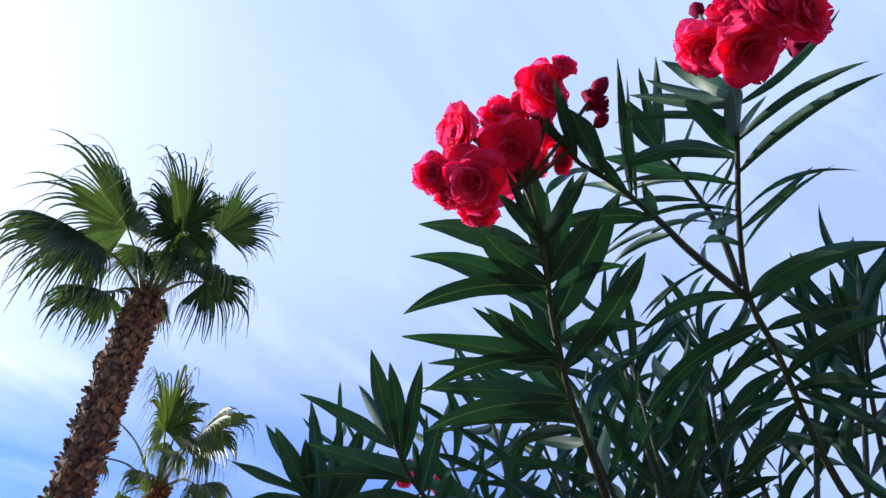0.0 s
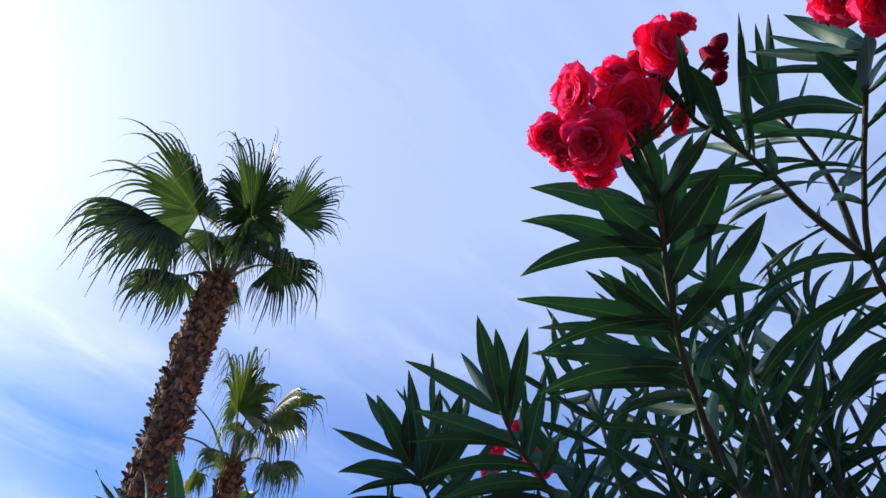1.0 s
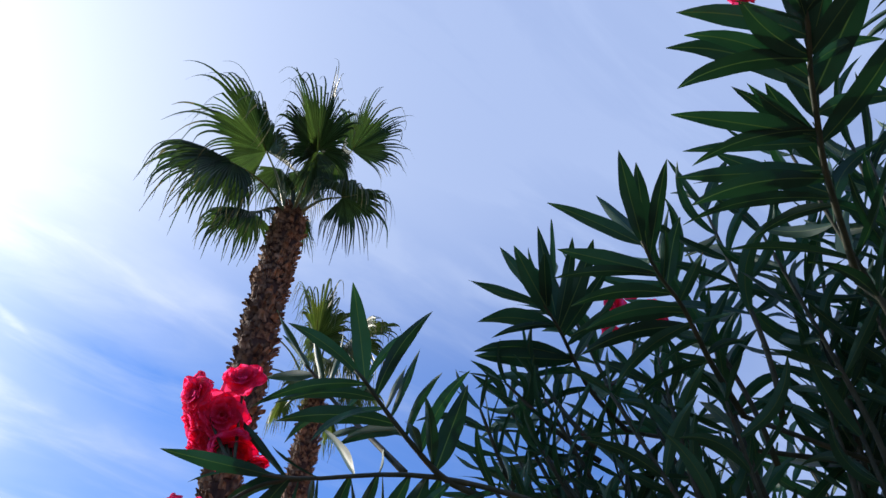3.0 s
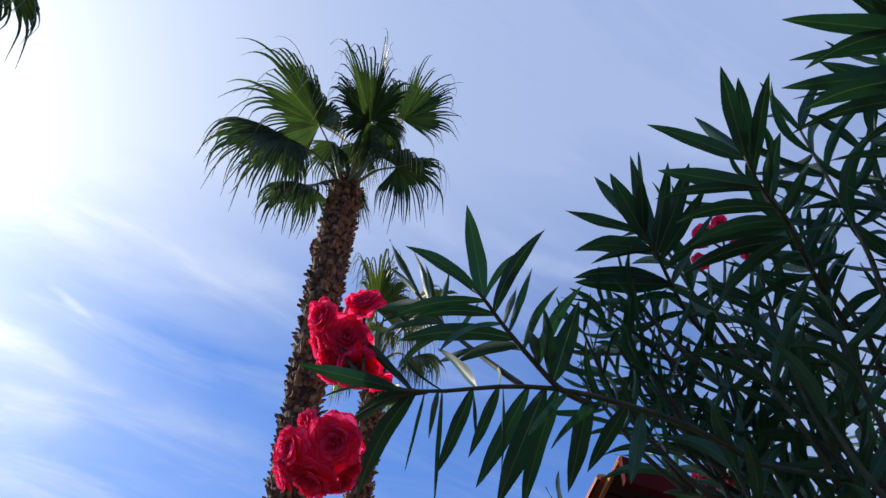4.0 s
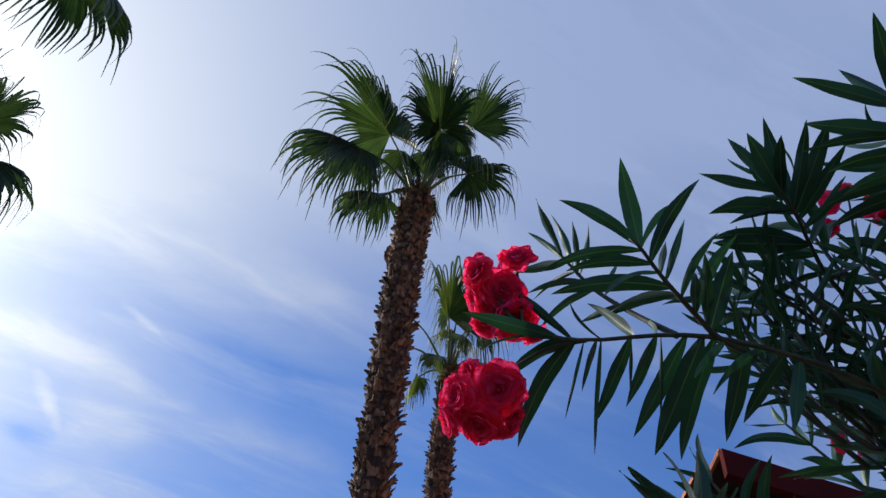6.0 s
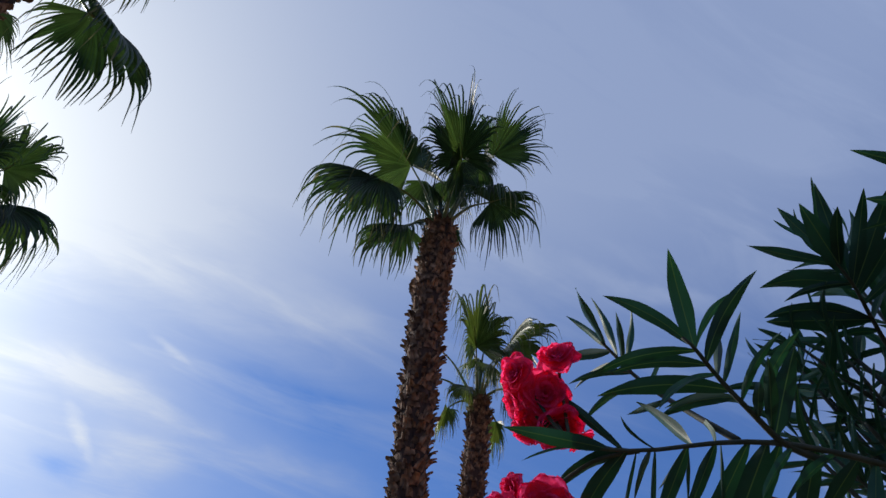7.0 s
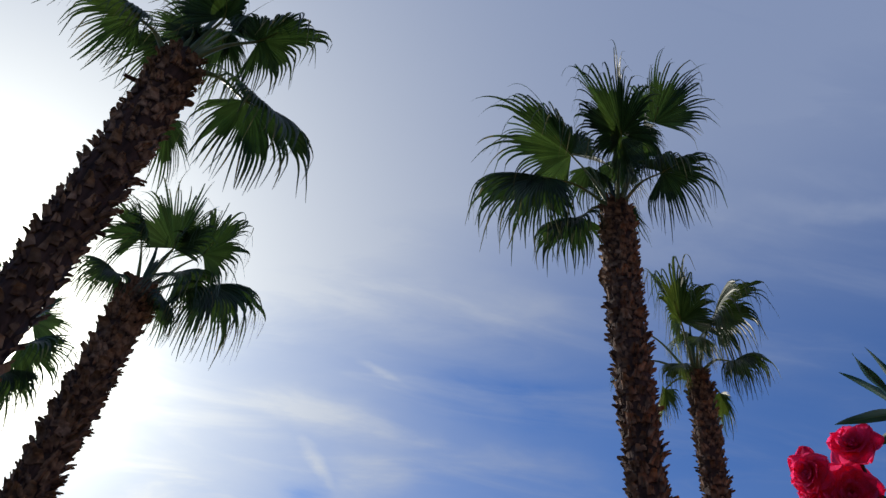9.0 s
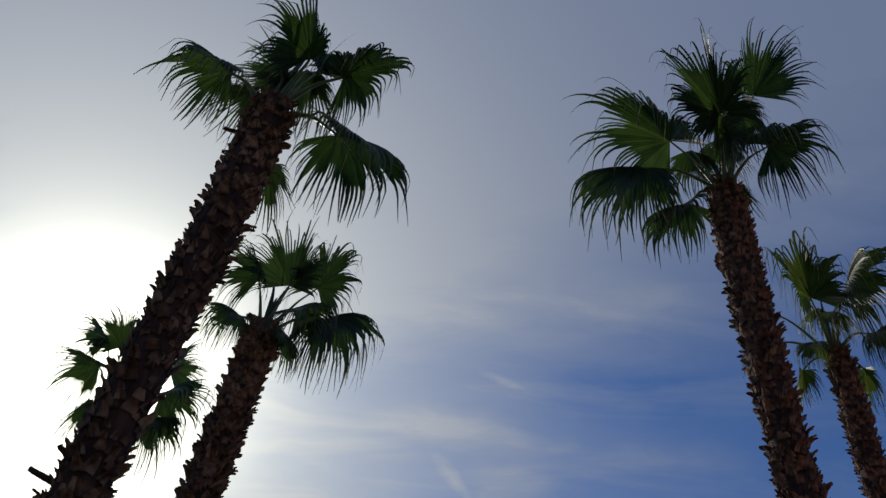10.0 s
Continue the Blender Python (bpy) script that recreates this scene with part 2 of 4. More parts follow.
# ---- mesh helpers ----
def mesh_of(name, verts, faces, mats, uvs=None, smooth=True):
    me = bpy.data.meshes.new(name)
    me.from_pydata([tuple(v) for v in verts], [], faces)
    for m in mats:
        me.materials.append(m)
    if uvs is not None:
        layer = me.uv_layers.new(name="UVMap")
        idx = np.empty(len(me.loops), dtype=np.int32)
        me.loops.foreach_get("vertex_index", idx)
        layer.data.foreach_set("uv", np.asarray(uvs, dtype=np.float32)[idx].ravel())
    if smooth:
        me.polygons.foreach_set("use_smooth", [True] * len(me.polygons))
    me.update()
    return me


def child(name, me, parent, m=None, label="", kind=""):
    ob = new(name, me)
    ob.parent = parent
    if m is not None:
        ob.matrix_basis = m
    return tagged(ob, label, "", "", kind)


def empty(name, at):
    ob = new(name)
    ob.location = at
    ob.empty_display_size = 0.2
    return ob


def tube(points, radii, sides=8, cap=True):
    """Verts and faces of a tube along points."""
    pts = [Vector(p) for p in points]
    verts, faces = [], []
    side = None
    for i, p in enumerate(pts):
        t = (pts[min(i + 1, len(pts) - 1)] - pts[max(i - 1, 0)]).normalized()
        if side is None:
            side = t.orthogonal().normalized()
        side = (side - t * side.dot(t)).normalized()
        b = t.cross(side)
        for k in range(sides):
            a = 2 * math.pi * k / sides
            verts.append(p + (side * math.cos(a) + b * math.sin(a)) * radii[i])
    for i in range(len(pts) - 1):
        for k in range(sides):
            k2 = (k + 1) % sides
            faces.append((i * sides + k, i * sides + k2, (i + 1) * sides + k2, (i + 1) * sides + k))
    if cap:
        faces.append(tuple(range(sides))[::-1])
        faces.append(tuple((len(pts) - 1) * sides + k for k in range(sides)))
    return verts, faces


def smooth_line(points, n):
    """n + 1 points along a soft curve through the given ones."""
    pts = [Vector(p) for p in points]
    if len(pts) == 2:
        return [pts[0].lerp(pts[1], i / n) for i in range(n + 1)]
    lens = [0.0]
    for a, b in zip(pts, pts[1:]):
        lens.append(lens[-1] + (b - a).length)
    res = []
    for i in range(n + 1):
        s = lens[-1] * i / n
        k = max(j for j in range(len(pts) - 1) if lens[j] <= s + 1e-9)
        u = (s - lens[k]) / (lens[k + 1] - lens[k])
        p0, p1, p2, p3 = pts[max(k - 1, 0)], pts[k], pts[k + 1], pts[min(k + 2, len(pts) - 1)]
        res.append(0.5 * (2 * p1 + (p2 - p0) * u + (2 * p0 - 5 * p1 + 4 * p2 - p3) * u * u + (3 * p1 - p0 - 3 * p2 + p3) * u ** 3))
    return res


def frame_along(axis, normal):
    """Rotation with local Y along axis and local Z near normal."""
    y = Vector(axis).normalized()
    z = Vector(normal) - y * Vector(normal).dot(y)
    z = z.normalized() if z.length > 1e-4 else y.orthogonal().normalized()
    x = y.cross(z)
    return Matrix((x, y, z)).transposed()


# ---- ground and house ----
def disc(name, radius, mat):
    ring = [0, 1, 3, 8, 20, 60, 200, 700, radius]
    verts, faces, n = [(0, 0, 0)], [], 48
    for r in ring[1:]:
        for k in range(n):
            a = 2 * math.pi * k / n
            verts.append((r * math.cos(a), r * math.sin(a), 0))
    for k in range(n):
        faces.append((0, 1 + k, 1 + (k + 1) % n))
    for i in range(len(ring) - 2):
        for k in range(n):
            k2 = (k + 1) % n
            faces.append((1 + i * n + k, 1 + (i + 1) * n + k, 1 + (i + 1) * n + k2, 1 + i * n + k2))
    return new(name, mesh_of(name, verts, faces, [mat]))


tagged(disc("ground", 2500, M_GROUND), "dry sandy ground with sparse grass", "ground", kind="structure")


# ---- the plan: palms, shoots and flower heads ----
PALM_TALL = dict(crown=(-1.914, 4.813, 8.110), base=(-1.842, 4.836), fronds=[  # hub and blade tip from the crown, roll, fold, droop, span, arch
    ((-0.495, -0.549, 0.037), (-1.318, -0.992, -0.142), 0, 76, 1, 118, 0.16),
    ((-0.308, -0.176, -0.276), (-0.828, -0.352, -0.592), 5, 66, 1.3, 122, 0.26),
    ((-0.271, -0.428, 0.452), (-0.624, -1.487, 0.778), 12, 58, 0.55, 114, 0.06),
    ((0.316, -0.582, 0.207), (0.356, -1.348, 0.753), 8, 58, 0.5, 114, 0.04),
    ((0.569, -0.253, 0.702), (1.001, -0.659, 1.152), -10, 42, 0.35, 95, 0.03),
    ((0.549, -0.215, -0.105), (1.236, -0.298, -0.271), -30, 48, 1.35, 128, 0.18),
    ((0.307, -0.545, 0.182), (0.135, -0.386, -0.222), 0, 50, 0.5, 110, 0.05),
    ((0.457, -0.347, 0.445), (0.548, -0.024, 0.008), 0, 50, 0.6, 110, 0.05),
] + [
    ((0.030, 0.260, 0.198), (0.079, 0.606, 0.101), 0, 50, 0.5, 100, 0.05),
    ((-0.163, -0.196, 0.470), (-0.546, 0.226, 0.565), 0, 40, 0.6, 100, 0.05),
    ((0.099, -0.086, 0.571), (-0.161, 0.454, 0.513), 0, 45, 0.6, 100, 0.05),
])
PALM_SLIM = dict(crown=(-1.884, 6.814, 7.538), base=(-1.868, 6.817), fronds=[  # hub and blade tip from the crown, roll, fold, droop, span, arch
    ((0.048, -0.444, 0.253), (0.066, -1.107, 1.002), 25, 64, 0.9, 120, 0.05),
    ((0.369, -0.328, 0.287), (1.002, -0.726, 0.601), -10, 70, 1.2, 118, 0.18),
    ((0.419, -0.067, -0.141), (0.892, -0.159, -0.351), -5, 72, 1.3, 118, 0.26),
    ((-0.061, -0.231, -0.138), (-0.351, -0.403, -0.259), 5, 60, 1, 115, 0.15),
    ((-0.480, -0.345, 0.460), (-0.832, -0.438, 0.653), 10, 60, 1.1, 115, 0.15),
    ((-0.375, 0.129, -0.100), (-0.549, 0.295, -0.363), 5, 60, 0.9, 105, 0.1),
    ((-0.610, -0.156, 0.146), (-0.983, -0.065, 0.059), 10, 60, 1, 110, 0.15),
    ((0.190, -0.351, 0.056), (0.392, -0.424, -0.273), 0, 45, 0.8, 110, 0.08),
] + [
    ((0.127, 0.434, -0.093), (0.125, 0.736, -0.384), 0, 60, 0.6, 100, 0.05),
    ((0.010, -0.102, 0.415), (-0.245, 0.182, 0.494), 0, 40, 0.7, 100, 0.05),
])
PALM_NEAR = dict(
    stalks=[((0.010, 0.010, 4.240), (0.100, 0.066, 4.321), (0.132, 0.119, 4.332)),
            ((-0.020, -0.030, 3.240), (-0.055, -0.128, 3.275), (-0.056, -0.152, 3.290)),
            ((-0.020, -0.040, 3.130), (-0.082, -0.178, 3.160), (-0.088, -0.202, 3.166)),
            ((-0.020, -0.030, 5.590), (-0.107, -0.166, 5.586), (-0.118, -0.196, 5.584))],
    crown=(-3.368, 0.999, 5.982), base=(-3.362, 1.040), fronds=[  # hub and blade tip from the crown, roll, fold, droop, span, arch
    ((-0.020, -0.316, -0.050), (-0.103, -0.792, -0.156), 12, 58, 1.1, 112, 0.2),
    ((0.252, 0.395, -0.142), (0.575, 0.867, -0.428), -12, 56, 1.1, 135, 0.24),
    ((0.309, -0.016, 0.199), (0.592, -0.408, 0.419), 5, 55, 0.5, 105, 0.03),
    ((0.472, 0.174, 0.058), (1.016, 0.281, 0.104), -20, 56, 0.95, 122, 0.16),
    ((-0.152, -0.077, 0.159), (-0.573, -0.115, 0.236), 0, 35, 0.5, 110, 0.05),
    ((0.024, 0.042, 0.250), (-0.121, -0.235, 0.511), 10, 35, 0.5, 110, 0.05),
    ((0.206, 0.108, 0.299), (0.205, 0.153, 0.687), 0, 40, 0.4, 110, 0.05),
    ((0.133, 0.075, 0.370), (-0.202, 0.469, 0.478), 0, 40, 0.6, 105, 0.05),
] + [
    ((-0.375, 0.298, -0.036), (-0.635, 0.563, -0.232), 0, 35, 0.3, 100, 0.03),
    ((0.068, -0.032, 0.174), (0.057, -0.230, 0.502), 0, 40, 0.4, 100, 0.04),
])
PALM_MID = dict(crown=(-5.968, 2.850, 6.874), base=(-6.030, 2.715), fronds=[  # hub and blade tip from the crown, roll, fold, droop, span, arch
    ((-0.049, -0.236, -0.084), (-0.150, -0.695, -0.295), 8, 72, 1.5, 118, 0.36),
    ((0.440, 0.353, 0.089), (1.071, 0.869, 0.097), -5, 76, 1.3, 125, 0.2),
    ((0.162, -0.321, 0.250), (0.265, -0.796, 0.612), 15, 55, 0.9, 115, 0.05),
    ((0.356, -0.084, 0.250), (0.633, -0.379, 0.836), 0, 40, 0.3, 105, 0.03),
    ((0.402, 0.202, 0.435), (0.951, 0.110, 0.934), -15, 52, 0.75, 118, 0.08),
    ((0.440, 0.023, -0.023), (1.047, 0.174, -0.210), 0, 55, 0.8, 105, 0.1),
    ((0.141, 0.130, -0.080), (0.195, 0.419, -0.361), 5, 60, 0.7, 105, 0.15),
    ((-0.228, -0.024, 0.080), (-0.442, 0.038, -0.033), 0, 55, 0.6, 100, 0.1),
])
PALM_FAR = dict(crown=(-9.246, 2.930, 7.410), base=(-9.246, 2.930), fronds=[  # hub and blade tip from the crown, roll, fold, droop, span, arch
    ((0.126, -0.373, 0.177), (0.082, -1.022, 0.175), 15, 40, 0.5, 115, 0.08),
    ((0.333, -0.314, 0.444), (0.675, -0.585, 0.824), 0, 40, 0.3, 110, 0.05),
    ((0.454, 0.372, 0.097), (1.198, 0.772, 0.326), -8, 55, 0.7, 120, 0.12),
    ((0.195, 0.426, -0.127), (0.630, 0.986, -0.033), -5, 60, 0.9, 118, 0.12),
    ((-0.293, -0.093, -0.025), (-0.668, -0.258, -0.368), 10, 50, 0.7, 110, 0.1),
    ((0.302, 0.390, 0.594), (0.467, 0.587, 1.208), -10, 45, 0.5, 110, 0.08),
    ((0.132, -0.462, 0.578), (0.073, -0.886, 0.817), 0, 45, 0.4, 110, 0.05),
    ((-0.159, 0.100, 0.273), (-0.463, 0.615, 0.097), 0, 50, 0.7, 110, 0.05),
])
SHOOT_BLOOM = dict(stem=[(0.289, 0.684, 2.160), (0.257, 0.614, 2.175), (0.224, 0.543, 2.186), (0.203, 0.485, 2.190), (0.190, 0.444, 2.200), (0.180, 0.399, 2.209), (0.167, 0.360, 2.219), (0.151, 0.330, 2.222)], leaves=[
    (0.79, -93, 24, 0.125, 0.183, 0.05), (0.68, -110, 1, 0.136, 0.172, 0.04), (0.65, -97, 27, 0.147, 0.183, 0.04), (0.73, -87, -16, 0.139, 0.140, 0.08),
    (0.51, -103, -4, 0.160, 0.152, 0.03), (0.74, -127, 11, 0.096, 0.215, -0.05), (0.83, -111, -14, 0.086, 0.044, 0), (0.57, -150, 20, 0.098, 0.260, 0),
    (0.41, -140, 22, 0.108, 0.220, 0), (0.49, -77, 16, 0.134, 0.131, 0), (0.53, -85, -17, 0.140, 0.109, 0.06), (0.40, -77, 16, 0.149, 0.131, 0),
    (0.78, -166, 43, 0.105, 0.216, 0), (0.84, -141, -19, 0.089, 0.151, 0), (0.83, -150, -6, 0.094, 0.109, 0), (0.74, -172, 12, 0.087, 0.138, 0),
] + [
    (0.74, 176, 8, 0.105, 0.160, 0), (0.85, 170, -21, 0.100, 0.153, 0), (0.63, 149, 32, 0.140, 0.218, 0), (0.74, 159, -2, 0.087, 0.209, 0),
    (0.71, 94, 26, 0.096, 0.135, 0.05), (0.49, 157, 5, 0.140, 0.176, -0.04), (0.58, 94, 12, 0.096, 0.204, 0.06), (0.55, 97, 74, 0.104, 0.131, 0),
    (0.49, -120, 12, 0.110, 0.153, 0), (0.51, -125, 5, 0.100, 0.134, 0), (0.32, -95, 34, 0.129, 0.188, 0), (0.37, -89, -14, 0.153, 0.143, 0.08),
    (0.30, -71, 10, 0.155, 0.110, 0.05), (0.32, 66, 68, 0.104, 0.092, 0), (0.28, -45, 17, 0.095, 0.134, 0.05),
])
SHOOT_TALL = dict(stem=[(0.571, 0.675, 2.109), (0.521, 0.624, 2.148), (0.482, 0.567, 2.190), (0.443, 0.504, 2.215), (0.396, 0.444, 2.220), (0.359, 0.359, 2.218), (0.334, 0.284, 2.217), (0.300, 0.206, 2.198)], leaves=[
    (0.94, 141, 6, 0.104, 0.061, -0.05), (0.87, 148, -23, 0.117, 0.071, 0.07), (0.81, 152, -21, 0.140, 0.061, 0.07), (0.88, 100, 53, 0.095, 0.064, 0),
    (0.73, 120, -3, 0.108, 0.049, 0.12), (0.70, 125, 24, 0.097, 0.059, 0.03), (0.66, 138, 12, 0.112, 0.043, 0.08), (0.88, -147, -28, 0.089, 0.234, 0),
    (0.96, -87, 65, 0.086, 0.180, 0), (0.95, -76, 53, 0.088, 0.101, 0), (0.94, -67, 49, 0.103, 0.101, 0.03), (0.85, -127, -21, 0.099, 0.185, 0),
    (0.91, -85, 2, 0.101, 0.073, 0.06), (0.84, -64, 23, 0.112, 0.140, 0.14), (0.79, -86, 3, 0.106, 0.063, 0.1), (0.85, 9, 35, 0.100, 0.035, -0.06),
] + [
    (0.80, 23, 46, 0.102, 0.064, 0), (0.79, -86, -55, 0.090, 0.037, -0.05), (0.73, -100, -37, 0.102, 0.065, 0.2), (0.73, -112, -45, 0.091, 0.114, 0),
    (0.74, -73, -7, 0.125, 0.054, 0.14), (0.67, -115, -38, 0.100, 0.091, 0.08),
])
SHOOT_TALL_LOW = dict(stem=[(0.571, 0.675, 2.109), (0.521, 0.624, 2.148), (0.482, 0.567, 2.190), (0.443, 0.504, 2.215), (0.396, 0.444, 2.220)], leaves=[
    (1.00, 144, -17, 0.099, 0.174, 0.1), (0.94, 125, 1, 0.147, 0.154, 0.12), (0.97, 10, 21, 0.095, 0.188, 0), (0.88, -38, -3, 0.151, 0.138, 0.05),
    (0.85, 149, -32, 0.100, 0.140, 0.06), (0.82, 52, 17, 0.099, 0.110, 0), (0.66, 148, -14, 0.125, 0.153, 0.1), (0.82, -29, -6, 0.088, 0.139, 0),
    (0.69, -29, -10, 0.108, 0.140, 0.1), (0.60, 148, -44, 0.103, 0.199, 0.08), (0.57, -109, -30, 0.096, 0.086, 0), (0.55, -28, -14, 0.111, 0.189, 0),
    (0.56, 147, -53, 0.099, 0.260, 0), (0.38, -107, -20, 0.098, 0.110, 0.05), (0.39, 2, 52, 0.090, 0.078, 0), (0.45, 59, 22, 0.104, 0.095, 0),
])
SHOOT_ARCH = dict(stem=[(0.396, 0.444, 2.220), (0.332, 0.405, 2.244), (0.292, 0.372, 2.245), (0.241, 0.337, 2.249), (0.202, 0.316, 2.249), (0.183, 0.294, 2.254)], leaves=[
    (0.78, -145, -14, 0.092, 0.259, 0), (0.92, -136, -0, 0.087, 0.104, 0), (0.89, -154, -21, 0.103, 0.096, 0), (0.87, -31, 67, 0.086, 0.035, 0),
    (0.83, -14, 45, 0.099, 0.133, 0), (0.58, -58, 60, 0.091, 0.108, 0.08), (0.50, -83, -6, 0.113, 0.122, 0.1), (0.63, -164, 8, 0.130, 0.060, 0),
    (0.60, -173, 37, 0.119, 0.052, 0), (0.50, -146, -34, 0.095, 0.107, 0), (0.45, -34, 22, 0.100, 0.045, 0.1), (0.40, -28, 30, 0.085, 0.104, 0.06),
    (0.20, -25, 16, 0.103, 0.037, 0.06), (0.21, -26, 7, 0.093, 0.040, 0.05), (0.20, 54, 62, 0.103, 0.078, 0), (0.01, -70, -10, 0.117, 0.104, 0.14),
] + [
    (0.23, 26, 55, 0.087, 0.056, 0), (0.65, -138, -19, 0.086, 0.104, 0),
])
SHOOT_BACK = dict(stem=[(0.416, 0.466, 2.275), (0.385, 0.410, 2.303), (0.340, 0.363, 2.326), (0.313, 0.341, 2.337)], leaves=[
    (1.00, -154, -3, 0.095, 0.103, 0), (0.99, 179, 46, 0.104, 0.095, 0), (0.94, 168, 60, 0.099, 0.049, 0), (1.00, -138, -23, 0.094, 0.218, 0),
    (0.91, -42, 66, 0.102, 0.079, 0), (0.84, 121, 59, 0.100, 0.035, 0), (0.83, -103, -14, 0.093, 0.190, 0), (0.74, -31, 47, 0.102, 0.078, 0.1),
    (0.59, -66, 23, 0.096, 0.071, 0.1), (0.42, -34, 35, 0.101, 0.092, 0.15), (0.55, -173, -26, 0.101, 0.037, -0.05), (0.29, -161, -24, 0.101, 0.035, 0),
])
SHOOT_LEFT = dict(stem=[(0.205, 0.917, 2.162), (0.157, 0.845, 2.193), (0.115, 0.768, 2.217), (0.081, 0.723, 2.230), (0.059, 0.682, 2.245)], leaves=[
    (1.00, -163, 22, 0.114, 0.217, 0), (0.94, -170, 23, 0.111, 0.217, 0), (0.92, 173, 20, 0.120, 0.152, 0), (1.00, -90, 67, 0.105, 0.166, 0),
    (0.98, -100, 30, 0.129, 0.152, 0), (0.84, -89, 24, 0.126, 0.175, 0), (0.82, -78, 13, 0.132, 0.109, 0.05), (0.76, 150, 56, 0.094, 0.210, 0),
    (0.71, -93, -11, 0.130, 0.132, 0.1), (0.63, -89, -15, 0.127, 0.155, 0.05), (0.60, -70, 5, 0.148, 0.133, 0.05), (0.54, -49, -15, 0.125, 0.156, 0.05),
    (0.66, 175, -12, 0.097, 0.144, 0), (0.44, -100, -42, 0.091, 0.124, 0.05), (0.79, -172, -10, 0.092, 0.098, 0), (0.52, -67, 4, 0.146, 0.134, 0.06),
] + [
    (0.42, 115, 54, 0.101, 0.148, 0), (0.32, -57, -5, 0.105, 0.158, 0.05), (0.54, 161, -37, 0.088, 0.096, 0), (0.36, 64, 35, 0.102, 0.098, 0.05),
])
SHOOT_FAR_LEFT = dict(stem=[(0.090, 1.091, 2.278), (0.031, 1.015, 2.292), (0.001, 0.956, 2.305), (-0.021, 0.907, 2.318), (-0.039, 0.877, 2.330), (-0.055, 0.857, 2.344)], leaves=[
    (0.99, -127, 46, 0.094, 0.173, 0), (0.87, -151, 23, 0.116, 0.240, 0), (0.91, -176, 8, 0.095, 0.184, 0), (0.93, -97, 23, 0.118, 0.152, 0),
    (0.89, -57, 31, 0.085, 0.097, 0), (0.79, -85, 13, 0.120, 0.218, 0.05), (0.81, -95, -18, 0.100, 0.109, 0.05), (0.58, -106, -7, 0.153, 0.154, 0.04),
    (0.58, -104, -8, 0.150, 0.187, 0), (0.79, -166, 54, 0.156, 0.164, 0), (0.80, 170, 26, 0.132, 0.120, 0), (0.78, 159, 23, 0.140, 0.185, 0),
    (0.74, 147, 19, 0.126, 0.142, 0), (0.68, 134, 12, 0.091, 0.153, 0), (0.58, 87, 59, 0.104, 0.136, 0), (0.50, -93, -19, 0.107, 0.144, 0.05),
] + [
    (0.38, -60, -5, 0.085, 0.142, 0.05), (0.38, 140, -10, 0.092, 0.121, 0.05),
])
SHOOT_LOW_BLOOM = dict(stem=[(0.054, 0.982, 2.000), (-0.026, 0.929, 2.018), (-0.104, 0.889, 2.026), (-0.189, 0.849, 2.024), (-0.258, 0.831, 2.018), (-0.347, 0.818, 2.005), (-0.420, 0.799, 2.004)], leaves=[
    (0.92, -120, -4, 0.120, 0.129, 0), (0.89, -108, 46, 0.102, 0.118, 0), (0.90, -83, 2, 0.106, 0.050, 0.04), (0.88, -39, -32, 0.146, 0.163, 0.05),
    (0.87, -67, -12, 0.099, 0.173, 0.05), (0.86, -22, -35, 0.097, 0.051, 0), (0.83, -13, 4, 0.103, 0.069, 0), (0.82, -10, -38, 0.137, 0.043, 0),
    (0.75, -31, -31, 0.111, 0.142, 0), (0.75, -21, 6, 0.097, 0.073, 0), (0.69, -30, -29, 0.094, 0.131, 0), (0.75, -3, -8, 0.098, 0.035, 0),
    (0.62, -35, -29, 0.138, 0.166, 0), (0.58, -30, -32, 0.153, 0.167, 0), (0.68, -6, -36, 0.106, 0.043, 0), (0.55, -23, -34, 0.152, 0.168, 0),
] + [
    (0.47, -18, -34, 0.120, 0.159, 0), (0.74, -66, 57, 0.102, 0.144, 0), (0.82, -160, -14, 0.095, 0.035, -0.05), (0.69, -10, 57, 0.102, 0.085, 0),
    (0.42, -93, -43, 0.098, 0.146, 0.05), (0.37, -34, -24, 0.099, 0.171, 0), (0.52, -122, -54, 0.102, 0.100, 0), (0.33, -42, -66, 0.091, 0.178, 0),
])
SHOOT_LOW_SIDE = dict(stem=[(-0.148, 0.876, 2.018), (-0.189, 0.849, 2.024), (-0.221, 0.811, 2.039), (-0.253, 0.774, 2.063), (-0.275, 0.741, 2.079), (-0.286, 0.732, 2.087)], leaves=[
    (0.92, -170, 47, 0.110, 0.175, 0), (0.95, -112, 30, 0.106, 0.163, 0.04), (0.90, -96, -18, 0.124, 0.109, 0.06), (0.80, -82, 9, 0.103, 0.154, 0.04),
    (0.82, 134, 37, 0.113, 0.146, 0.05), (0.91, 101, 52, 0.093, 0.090, 0.08), (0.73, 37, 71, 0.094, 0.093, 0), (0.68, 134, 59, 0.087, 0.099, 0),
    (0.55, 151, 14, 0.091, 0.111, 0.08), (0.74, -118, -43, 0.104, 0.099, 0.05), (0.63, -83, 9, 0.144, 0.132, 0.05), (0.58, -57, 14, 0.100, 0.156, 0.08),
    (0.54, -58, 25, 0.101, 0.108, 0.1), (0.43, -175, -20, 0.104, 0.111, 0), (0.33, -178, 9, 0.100, 0.148, 0), (0.30, 142, 53, 0.102, 0.215, 0),
] + [
    (0.43, 135, 40, 0.107, 0.146, 0.05),
])
